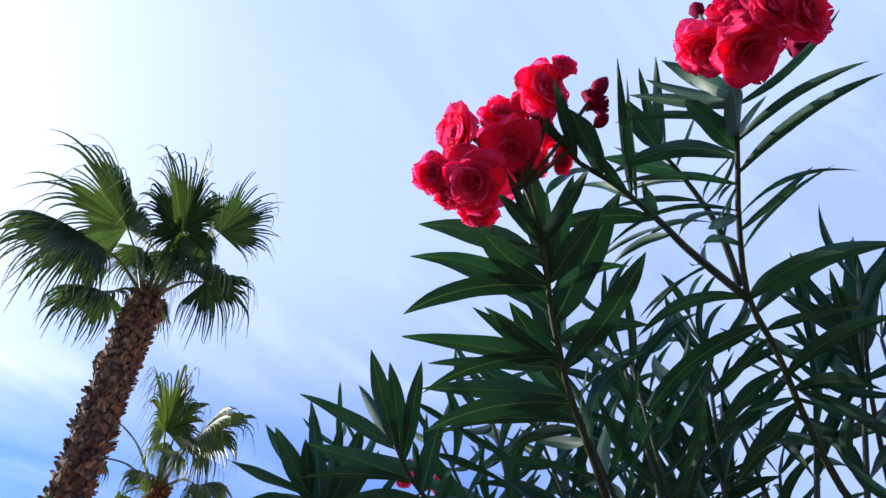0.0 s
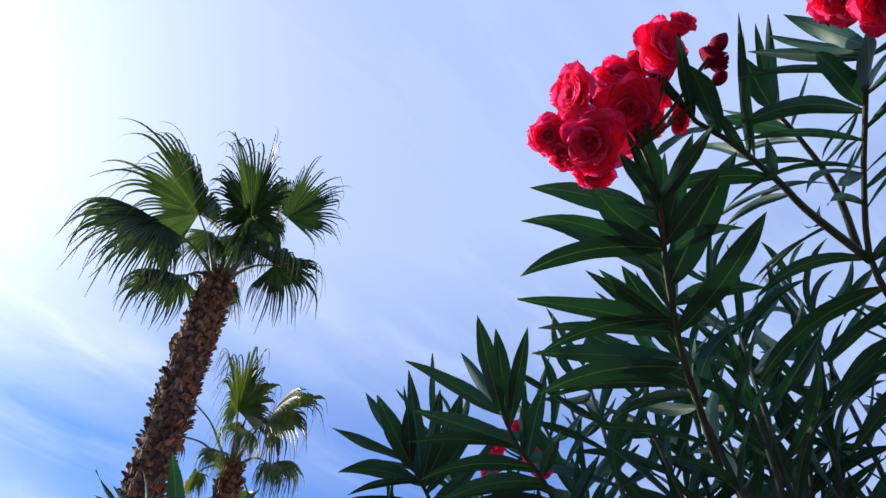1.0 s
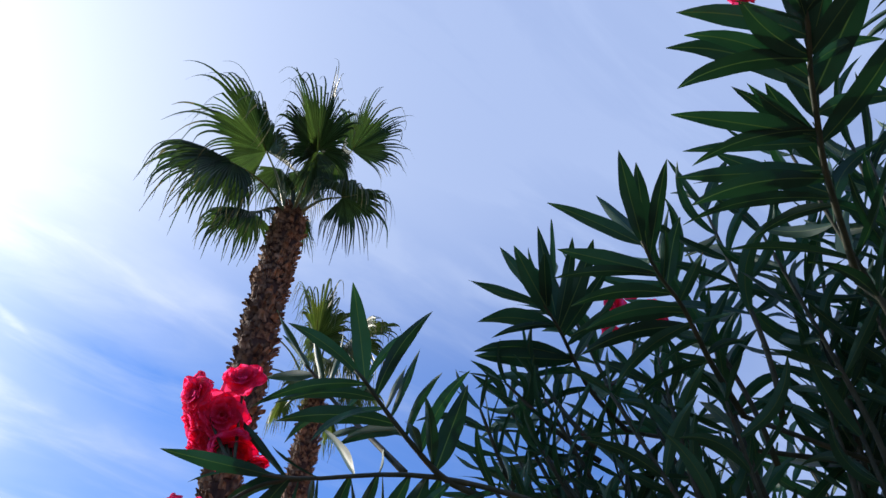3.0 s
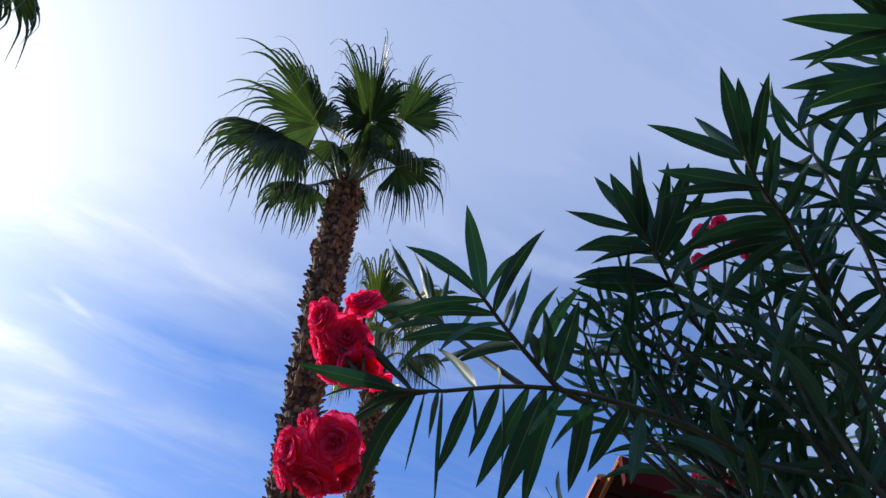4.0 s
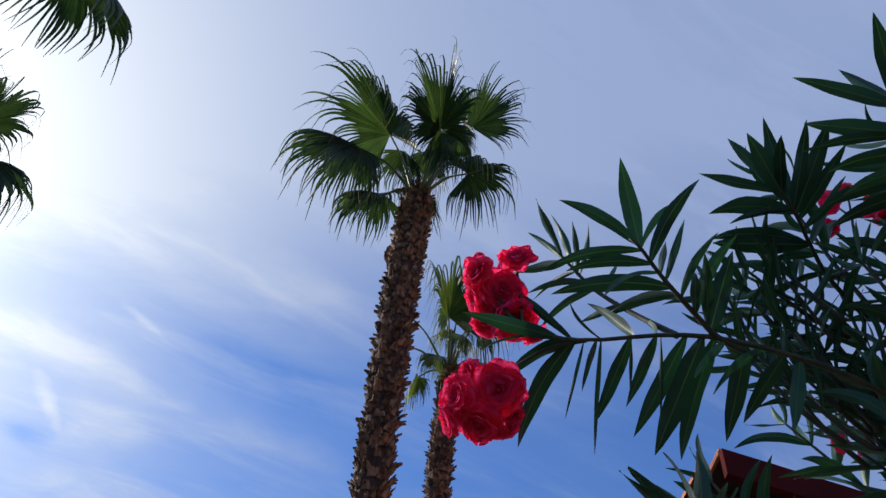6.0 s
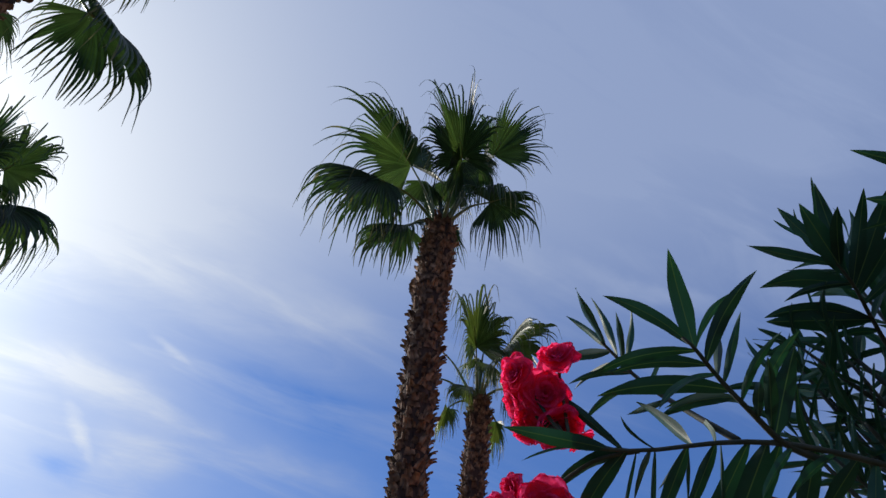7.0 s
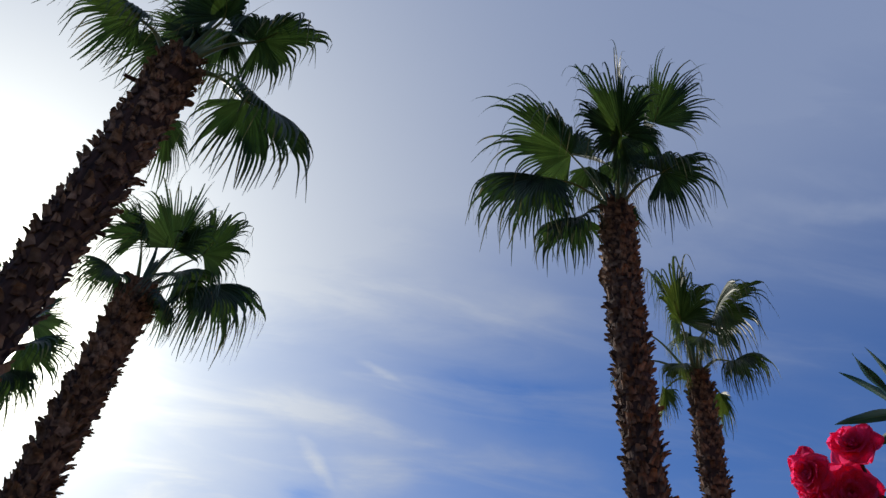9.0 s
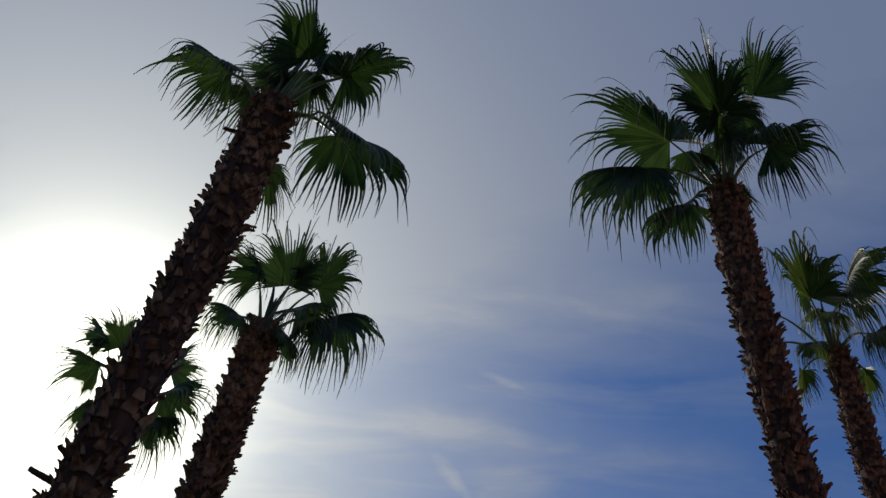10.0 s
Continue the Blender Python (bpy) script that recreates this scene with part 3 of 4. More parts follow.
SHOOT_LOW_INNER = dict(stem=[(-0.236, 0.854, 2.037), (-0.285, 0.881, 2.111), (-0.332, 0.881, 2.164), (-0.366, 0.856, 2.199), (-0.376, 0.846, 2.206)], leaves=[
    (0.97, -165, 4, 0.100, 0.156, 0), (0.95, -81, 56, 0.090, 0.103, 0), (0.87, -131, 71, 0.101, 0.120, 0), (0.83, -179, 1, 0.090, 0.090, 0),
    (0.81, 144, 70, 0.087, 0.091, 0), (0.92, -61, 22, 0.097, 0.169, 0), (0.68, -51, -2, 0.104, 0.118, 0.05), (0.75, -69, 13, 0.093, 0.118, 0.05),
    (0.84, -43, 14, 0.101, 0.079, 0.05), (0.49, -42, 21, 0.085, 0.103, 0), (0.63, 46, 66, 0.101, 0.062, 0),
])
SHOOT_BOTTOM = dict(stem=[(-0.217, 0.946, 1.734), (-0.237, 0.900, 1.760), (-0.250, 0.866, 1.779)], leaves=[
    (1.00, -86, 17, 0.112, 0.187, 0.02), (1.00, -130, 24, 0.093, 0.239, 0), (1.00, -70, 76, 0.102, 0.152, 0), (1.00, 43, 80, 0.104, 0.173, 0),
    (1.00, -66, 55, 0.088, 0.172, 0), (0.91, 51, 52, 0.104, 0.109, 0), (0.99, 170, -7, 0.100, 0.088, 0), (0.91, -128, 22, 0.105, 0.144, 0),
    (0.84, 48, 41, 0.103, 0.099, 0), (0.86, -142, -22, 0.099, 0.094, 0.05),
])
SHOOT_RIGHT = dict(stem=[(0.681, 0.770, 2.180), (0.639, 0.669, 2.231), (0.610, 0.583, 2.274), (0.592, 0.517, 2.296)], leaves=[
    (0.90, -179, 49, 0.118, 0.243, 0), (0.85, 163, 40, 0.109, 0.260, 0), (0.98, -133, -14, 0.093, 0.128, 0), (0.88, -93, 52, 0.109, 0.182, 0),
    (0.85, -117, 29, 0.100, 0.156, 0), (0.83, -99, -9, 0.095, 0.141, 0.04), (0.80, -118, -10, 0.099, 0.079, 0), (0.78, -76, 51, 0.101, 0.130, 0),
    (0.66, -12, 50, 0.099, 0.114, 0.05), (0.56, -95, -28, 0.093, 0.114, 0), (0.51, -172, -10, 0.088, 0.164, 0),
])
CLUSTER_FRONT = [((0.091, 0.296, 2.252), 0.052), ((0.132, 0.283, 2.265), 0.045), ((0.138, 0.300, 2.234), 0.054), ((0.104, 0.323, 2.212), 0.061), ((0.071, 0.328, 2.232), 0.038), ((0.083, 0.343, 2.222), 0.030), ((0.113, 0.357, 2.221), 0.037), ((0.164, 0.250, 2.255), 0.051), ((0.180, 0.232, 2.268), 0.023), ((0.170, 0.293, 2.264), 0.044), ((0.188, 0.316, 2.248), 0.029), ((0.123, 0.302, 2.264), 0.031), ((0.171, 0.321, 2.250), 0.027), ((0.153, 0.269, 2.267), 0.031)]
CLUSTER_TOP = [((0.264, 0.183, 2.182), 0.047), ((0.289, 0.177, 2.161), 0.052), ((0.258, 0.182, 2.197), 0.025), ((0.282, 0.154, 2.182), 0.043), ((0.303, 0.143, 2.174), 0.045), ((0.329, 0.146, 2.171), 0.047), ((0.280, 0.166, 2.197), 0.032), ((0.302, 0.160, 2.182), 0.034)]
CLUSTER_LOW = [((-0.478, 0.768, 2.091), 0.047), ((-0.483, 0.798, 2.071), 0.040), ((-0.474, 0.829, 2.052), 0.039), ((-0.428, 0.772, 2.117), 0.049), ((-0.444, 0.784, 2.069), 0.061), ((-0.433, 0.813, 2.044), 0.064), ((-0.412, 0.844, 2.046), 0.035), ((-0.459, 0.807, 2.054), 0.047), ((-0.488, 0.792, 2.090), 0.033)]
CLUSTER_DROOP = [((-0.506, 0.830, 1.940), 0.055), ((-0.452, 0.825, 1.943), 0.064), ((-0.480, 0.852, 1.913), 0.058), ((-0.492, 0.829, 1.975), 0.034), ((-0.439, 0.862, 1.933), 0.033), ((-0.517, 0.856, 1.922), 0.036), ((-0.452, 0.867, 1.917), 0.035)]
CLUSTER_HIDDEN = [((0.045, 1.272, 2.171), 0.033), ((0.085, 1.269, 2.156), 0.033)]
CLUSTER_SMALL = [((0.104, 1.059, 2.539), 0.044), ((0.170, 1.058, 2.515), 0.044), ((0.091, 1.072, 2.480), 0.033), ((0.155, 1.089, 2.603), 0.036), ((0.180, 1.060, 2.483), 0.033)]
BUDS_FRONT = [((0.210, 0.260, 2.266), 0.022), ((0.215, 0.286, 2.259), 0.018)]
WILTED_FRONT = [((0.205, 0.274, 2.262), 0.036)]
BUDS_TOP = [((0.299, 0.188, 2.290), 0.021), ((0.309, 0.184, 2.287), 0.014)]
WILTED_TOP = [((0.371, 0.197, 2.251), 0.030)]
BUDS_LOW = [((-0.437, 0.804, 2.024), 0.021)]
DROOP_FOOT = (-0.444, 0.833, 1.975)
INNER_TIPS = [(0.239, 0.598, 2.298), (0.332, 0.602, 2.394), (0.502, 0.689, 2.514), (0.461, 0.635, 2.371), (0.599, 0.587, 2.387), (0.586, 0.488, 2.322), (0.576, 0.506, 2.241), (0.197, 0.774, 2.428), (0.255, 0.762, 2.352), (0.371, 0.813, 2.474), (0.467, 0.825, 2.489), (0.484, 0.913, 2.389), (0.341, 0.615, 2.311), (0.446, 0.704, 2.318), (0.141, 0.861, 2.424), (0.214, 0.917, 2.422), (-0.006, 0.982, 2.526), (0.315, 0.872, 2.362), (0.359, 0.769, 2.301), (0.516, 0.810, 2.320), (0.531, 0.720, 2.240), (-0.018, 1.031, 2.284), (-0.102, 1.001, 2.261), (-0.091, 1.049, 2.208), (-0.018, 1.054, 2.184), (0.031, 0.895, 2.187), (0.104, 0.884, 2.240), (0.055, 1.005, 2.137), (0.115, 0.925, 2.122), (0.170, 0.871, 2.149)]
OUTER_TIPS = [(0.159, 1.045, 2.122), (0.159, 0.990, 2.019), (0.095, 1.040, 1.987), (0.147, 1.042, 1.952), (-0.096, 1.032, 2.296), (0.232, 1.091, 2.273), (0.282, 1.154, 2.253), (0.139, 1.222, 2.246), (0.162, 1.272, 2.166), (0.184, 1.218, 2.046), (0.011, 0.972, 2.032), (0.230, 0.992, 2.358), (0.145, 1.044, 2.325), (0.103, 1.034, 2.349), (0.059, 1.065, 2.320)]
MID_TIPS = [(-0.143, 0.948, 2.208), (-0.104, 0.955, 2.262), (-0.077, 0.997, 2.216), (-0.069, 0.965, 2.311), (-0.144, 0.966, 2.120), (-0.050, 0.963, 2.240), (-0.055, 0.983, 2.151), (-0.109, 0.979, 2.097), (-0.057, 1.021, 2.110)]
RIGHT_TIPS = [(0.050, 1.027, 2.149), (0.172, 1.115, 2.327), (-0.009, 1.106, 2.165), (0.108, 1.324, 2.300), (0.073, 1.074, 2.106), (0.110, 0.981, 2.083), (0.018, 1.158, 2.089), (0.086, 1.194, 2.072), (0.214, 1.300, 2.200), (-0.009, 1.338, 2.265), (0.210, 1.106, 2.121), (0.151, 1.115, 2.012), (0.179, 1.346, 2.086), (-0.181, 1.170, 2.036), (0.392, 1.414, 2.392), (0.410, 1.233, 2.354), (0.484, 1.349, 2.328), (0.377, 1.322, 2.254), (0.560, 1.341, 2.464), (0.434, 1.460, 2.569), (0.370, 1.540, 2.499)]
DEEP_TIPS = [(0.457, 0.925, 2.221), (0.511, 0.924, 2.268), (0.444, 0.990, 2.238), (0.328, 0.869, 2.291), (0.403, 0.958, 2.307), (0.422, 0.869, 2.312), (0.472, 0.924, 2.298), (0.461, 0.815, 2.261), (0.431, 1.032, 2.283), (0.453, 0.971, 2.256), (0.520, 0.925, 2.259), (0.511, 1.011, 2.248), (0.363, 1.006, 2.274), (0.500, 0.809, 2.236), (0.531, 0.957, 2.208)]


def box(x0, x1, y0, y1, z0, z1):
    v = [(x, y, z) for z in (z0, z1) for y in (y0, y1) for x in (x0, x1)]
    return v, [(0, 2, 3, 1), (4, 5, 7, 6), (0, 1, 5, 4), (2, 6, 7, 3), (0, 4, 6, 2), (1, 3, 7, 5)]


def make_house():
    """A house with a single-pitch terracotta roof; only the high corner of its eaves shows behind the bush."""
    house = empty("house", (0.10, 2.67, 0.0))
    house.rotation_euler = (0, 0, math.atan2(0.502, 0.865))
    tagged(house, "house with dark red eaves and terracotta tile roof", "house")
    W, D, H, fall = 6.0, 3.6, 3.145, 0.51

    def sheet(x0, x1, y0, y1, lo, hi):
        v, f = box(x0, x1, y0, y1, lo, hi)
        return [(x, y, H + z - y * fall) for x, y, z in v], f
    v, f = box(0.55, W - 0.5, 0.65, D - 0.4, 0, 1)
    v = [(x, y, 0.0 if z == 0 else H - 0.03 - y * fall) for x, y, z in v]
    child("wall", mesh_of("wall", v, f, [M_WALL], smooth=False), house, None, "cream rendered wall")
    n = 30
    for k in range(n):
        y0 = D * k / n
        v, f = sheet(0.010, W, y0 + 0.004, D * (k + 1) / n - 0.004, 0.018, 0.03)
        child("eave_board", mesh_of("eave_board", v, f, [M_EAVE], smooth=False), house)
    v, f = sheet(0.0, W, 0.0, D, 0.034, 0.043)
    child("roof", mesh_of("roof", v, f, [M_TILE], smooth=False), house, None, "terracotta roof deck")
    v, f = sheet(-0.006, W, -0.025, -0.004, -0.095, 0.012)
    child("fascia", mesh_of("fascia", v, f, [M_SOFFIT], smooth=False), house, None, "dark red fascia board")
    v, f = sheet(-0.006, 0.007, 0.0, D, 0.015, 0.030)
    child("barge_board", mesh_of("barge_board", v, f, [M_TILE], smooth=False), house, None, "thin orange barge board")
    verts, faces = [], []
    n = 7
    for y, r in ((0, 0.050), (0.36, 0.062)):
        for thick in (0, 0.016):
            for k in range(n):
                a = math.pi * k / (n - 1)
                verts.append((math.cos(a) * (r - thick), y, math.sin(a) * (r - thick)))
    for k in range(n - 1):
        faces += [(k, k + 1, 2 * n + k + 1, 2 * n + k), (n + k + 1, n + k, 3 * n + k, 3 * n + k + 1), (k + 1, k, n + k, n + k + 1), (2 * n + k, 2 * n + k + 1, 3 * n + k + 1, 3 * n + k)]
    tile = mesh_of("roof_tile", verts, faces, [M_TILE], smooth=False)
    rng = random.Random(4)
    slope = -math.atan(fall)
    for k in range(20):
        for c in range(14):
            x, y = 0.012 + k * 0.14, 0.10 + c * 0.25
            m = Matrix.Translation((x, y, H + 0.044 - y * fall)) @ Matrix.Rotation(slope + 0.05 + rng.uniform(-0.02, 0.02), 4, "X") @ Matrix.Rotation(rng.uniform(-0.05, 0.05), 4, "Z")
            child("roof_tile", tile, house, m)


make_house()


# ---- palms ----
def boot_mesh(split, lean):
    """The stub of an old leaf base: a thick plate cut off blunt, some split down the middle."""
    prof = [(0.0, 0.066, 0.016, 0.0), (0.055, 0.060, 0.020, 0.012), (0.105, 0.048, 0.018, 0.036 * lean), (0.150, 0.036, 0.013, 0.075 * lean)]
    verts, faces = [], []

    def strip(x0, x1, end):
        o = len(verts)
        for i, (y, w, t, out) in enumerate(prof):
            grow = end if i == len(prof) - 1 else 0.0
            for u, bulge in ((x0, 0.35), ((x0 + x1) / 2, 1.0), (x1, 0.35)):
                verts.append((u * w, y + grow + 0.008 * math.sin(u * 7 + i), out + t * bulge))
            for u in (x1, x0):
                verts.append((u * w * 0.9, y + grow * 0.7, out - t * 0.8))
        for i in range(len(prof) - 1):
            for k in range(5):
                k2 = (k + 1) % 5
                faces.append((o + i * 5 + k, o + i * 5 + k2, o + i * 5 + 5 + k2, o + i * 5 + 5 + k))
        faces.append(tuple(o + (len(prof) - 1) * 5 + k for k in range(5)))

    if split:
        strip(-1.0, -0.06, 0.012)
        strip(0.10, 1.0, -0.010)
    else:
        strip(-1.0, 1.0, 0.0)
    return verts, faces


BOOT_SHAPES = [boot_mesh(split, lean) for split, lean in ((False, 1.0), (True, 0.8), (False, 0.55), (True, 1.15))]
BOOTS = [mesh_of("leaf_base", v, f, [M_BOOT], smooth=False) for v, f in BOOT_SHAPES]


def blade_mesh(hub, tip, roll, fold, droop, span, arch, rng, leaf):
    """A fan blade folded down along its rib like a tent: pleated and joined near the hub, then split into narrow fingers whose ends bend and hang."""
    a = tip - hub
    R = a.length * 1.18
    a = a.normalized()
    up = Vector((0, 0, 1))
    n = up - a * up.dot(a)
    n = n.normalized() if n.length > 0.25 else (Vector((-a.x, -a.y, 0.4)) - a * a.dot(Vector((-a.x, -a.y, 0.4)))).normalized()
    n = Matrix.Rotation(radians(roll), 3, a) @ n
    b = a.cross(n)
    segs = max(34, int(span * 0.46 * min(1.25, 0.7 + 0.5 * R)))
    span, fold = radians(span), radians(fold)
    dth = 2 * span / segs
    fused = rng.uniform(0.42, 0.50)
    short = rng.uniform(0.70, 0.82)
    lobes = rng.uniform(0, 6.28)
    verts, faces, mats = [], [], []
    inner, steps = (0.03, 0.22, 0.42, 0.62, 0.82, 1.0), 8

    def sheet(th, r):
        q = min(1.0, abs(th) / 0.55)
        f = fold * q * q * (3 - 2 * q)
        s = math.sin(abs(th))
        side = b * (math.copysign(math.cos(f), th) * s) - n * (math.sin(f) * s)
        u = r / R
        return hub + (a * math.cos(th) + side) * r + n * (arch * R * 3.2 * u * (1 - u)) - up * (0.34 * droop * R * u * u)

    for i in range(segs):
        th = -span + dth * (i + 0.5)
        q = abs(th) / span
        ln = R * (1.0 - (1.0 - short) * q ** 1.6) * rng.uniform(0.93, 1.05)
        cut = ln * fused * (1 + 0.16 * math.sin(i * 0.55 + lobes) + 0.08 * math.sin(i * 1.7 + 2 * lobes)) * rng.uniform(0.86, 1.10)
        rows = []
        base = len(verts)
        for c in inner:
            r = cut * c
            lo, hi = sheet(th - dth * 0.54, r), sheet(th + dth * 0.54, r)
            rows.append(((lo + hi) / 2, (hi - lo) / 2))
        s_edge = rows[-1][1] * rng.uniform(0.6, 0.86)
        p = rows[-1][0]
        d = (p - rows[-2][0]).normalized()
        step = (ln - cut) * rng.uniform(0.85, 1.3) / steps
        clump = 0.5 + 0.5 * math.sin(i * 0.8 + 3 * lobes)
        pull = droop * (0.75 + 0.6 * clump + rng.uniform(0.0, 0.6)) + 0.12 * q
        jit = Vector((rng.uniform(-1, 1), rng.uniform(-1, 1), rng.uniform(-0.6, 0.6))) * 0.17
        kink = rng.uniform(0.25, 0.8) if rng.random() < 0.5 + 0.4 * min(1.0, droop) else 2.0
        bend = rng.uniform(0.5, 1.5)
        for k in range(1, steps + 1):
            u = k / steps
            d = (d - up * (pull * 0.62 * u ** 0.5) + jit * u).normalized()
            if kink < u <= kink + 1.0 / steps:
                d = (d * 0.55 - up * bend + jit).normalized()
            p = p + d * step
            rows.append((p, s_edge * (1.0 - 0.86 * u ** 1.3)))
        dry = rng.random() < 0.28
        for k, (p, sv) in enumerate(rows):
            ax = (rows[min(k + 1, len(rows) - 1)][0] - rows[max(k - 1, 0)][0])
            pl = sv.cross(ax).normalized() * sv.length * (0.42 if k < len(inner) else 0.3)
            if pl.dot(n) < 0:
                pl = -pl
            verts += [p - sv, p + pl, p + sv]
        for k in range(len(rows) - 1):
            o = base + 3 * k
            faces += [(o, o + 1, o + 4, o + 3), (o + 1, o + 2, o + 5, o + 4)]
            mats += [1 if k >= len(inner) + 2 and dry else 0] * 2
    me = mesh_of("blade", verts, faces, [leaf, M_FROND_DRY], smooth=False)
    me.polygons.foreach_set("material_index", mats)
    return me


def make_palm(spec, r_top, r_low, stub, label, group, seed, leaf=M_FROND):
    rng = random.Random(seed)
    crown = Vector(spec["crown"])
    base = Vector((*spec["base"], 0.0))
    palm = empty("fan_palm", base)
    tagged(palm, label, "palm tree", group)
    axis = crown - base
    H = axis.length
    # trunk, thicker under the crown where the old leaf bases still stand
    def centre(h):
        u = h / H
        return Vector((axis.x * u + 0.03 * math.sin(u * 5 + seed), axis.y * u + 0.03 * math.cos(u * 4 + seed), axis.z * u))

    def radius(h):
        u = h / H
        flare = 0.06 * math.exp(-h / 0.35)
        neck = 1.0 if u < 0.965 else 1.0 - 0.45 * (u - 0.965) / 0.035
        return (r_low + (r_top - r_low) * max(0.0, (u - 0.30) / 0.70) ** 1.1) * neck + flare
    n, sides = 70, 18
    verts, faces = [], []
    for i in range(n + 1):
        h = H * i / n
        c, r = centre(h), radius(h) * 0.86
        for k in range(sides):
            a = 2 * math.pi * k / sides
            rr = r * (1 + 0.06 * noise.noise((math.cos(a) * 2, math.sin(a) * 2, h * 6 + seed)))
            verts.append((c.x + rr * math.cos(a), c.y + rr * math.sin(a), c.z))
    for i in range(n):
        for k in range(sides):
            k2 = (k + 1) % sides
            faces.append((i * sides + k, i * sides + k2, (i + 1) * sides + k2, (i + 1) * sides + k))
    faces.append(tuple(n * sides + k for k in range(sides)))
    child("trunk", mesh_of("trunk", verts, faces, [M_TRUNK]), palm, None, "rough brown fibrous trunk")
    # leaf-base stubs in spirals: single pieces near the crown, one joined part below
    pitch = 0.050
    count, mv, mf = 0, [], []
    for i in range(int((H - 0.4) / pitch)):
        h = H - 0.08 - i * pitch
        around = 13
        for k in range(around):
            if rng.random() < 0.08:
                continue
            a = 2 * math.pi * (k + 0.5 * (i % 2)) / around + rng.uniform(-0.16, 0.16) + i * 0.05
            hh = h + rng.uniform(-0.03, 0.03)
            c, r = centre(hh), radius(hh) * 0.88
            out = Vector((math.cos(a), math.sin(a), 0))
            rot = frame_along(Vector((0, 0, 1)) + out * rng.uniform(-0.10, 0.40) + Vector((-out.y, out.x, 0)) * rng.uniform(-0.35, 0.35), out).to_4x4()
            sc = stub * rng.uniform(0.45, 1.15) * min(1.0, r_top / 0.17)
            m = Matrix.Translation(c + out * r) @ rot @ Matrix.Diagonal((sc * rng.uniform(0.9, 1.2), sc * rng.uniform(0.6, 1.0), sc * rng.uniform(0.6, 1.25), 1))
            shape = rng.randrange(4)
            if count < 296:
                child("leaf_base", BOOTS[shape], palm, m)
                count += 1
            else:
                v, f = BOOT_SHAPES[shape]
                o = len(mv)
                mv += [m @ Vector(x) for x in v]
                mf += [tuple(x + o for x in q) for q in f]
    if mv:
        child("lower_bark", mesh_of("lower_bark", mv, mf, [M_BOOT_MASS], smooth=False), palm, None, "old leaf bases on the lower trunk", "stuff")
    # fronds
    top = axis
    for hub, tip, roll, fold, droop, span, arch in spec["fronds"]:
        hub, tip = Vector(hub), Vector(tip)
        stalk = empty("frond", (0, 0, 0))
        stalk.parent = palm
        start = top + Vector((hub.x, hub.y, 0)).normalized() * 0.07 - Vector((0, 0, 0.12))
        mid = (start + top + hub) / 2 + Vector((0, 0, (0.08 + 0.5 * arch) * hub.length))
        line = smooth_line([start, mid, top + hub, top + hub.lerp(tip, 0.22) + Vector((0, 0, arch * 0.4 * (tip - hub).length))], 14)
        radii = [0.024 - 0.014 * min(1, i / 8) - (0.005 if i > 11 else 0) for i in range(15)]
        v, f = tube(line, radii, 6)
        child("petiole", mesh_of("petiole", v, f, [M_PETIOLE]), stalk, None, "pale green leaf stalk")
        child("blade", blade_mesh(top + hub, top + tip, roll, fold, droop, span, arch, rng, leaf), stalk)
    for line in spec.get("stalks", ()):
        v, f = tube(smooth_line(line, 8), [0.018 - 0.0008 * i for i in range(9)], 6)
        child("broken_stalk", mesh_of("broken_stalk", v, f, [M_TRUNK]), palm, None, "dry broken leaf stalk")
    # rolled young spears at the heart
    for k in range(3):
        a = rng.uniform(0, 6.28)
        line = [top + Vector((0, 0, -0.1)), top + Vector((math.cos(a) * 0.05, math.sin(a) * 0.05, 0.35)), top + Vector((math.cos(a) * 0.12, math.sin(a) * 0.12, rng.uniform(0.45, 0.7)))]
        v, f = tube(smooth_line(line, 6), [0.03, 0.03, 0.028, 0.024, 0.018, 0.01, 0.003], 6)
        child("young_leaf", mesh_of("young_leaf", v, f, [M_FROND]), palm, None, "folded pale young leaf")
    return palm


make_palm(PALM_TALL, 0.175, 0.120, 0.52, "tall fan palm with ragged brown trunk and green crown", "palms", 1)
make_palm(PALM_SLIM, 0.135, 0.115, 0.60, "slimmer fan palm with a small drooping green crown", "palms", 2, M_FROND_PALE)
make_palm(PALM_NEAR, 0.156, 0.098, 0.46, "thick fan palm in shade with large drooping fronds", "palms", 3)
make_palm(PALM_MID, 0.168, 0.148, 0.70, "fan palm in shade with split hanging fronds", "palms", 4)
make_palm(PALM_FAR, 0.15, 0.12, 0.6, "distant fan palm seen against the sun", "palms", 5)


# ---- oleander bush ----
BOWS = (-0.14, -0.07, 0.0, 0.07, 0.14)


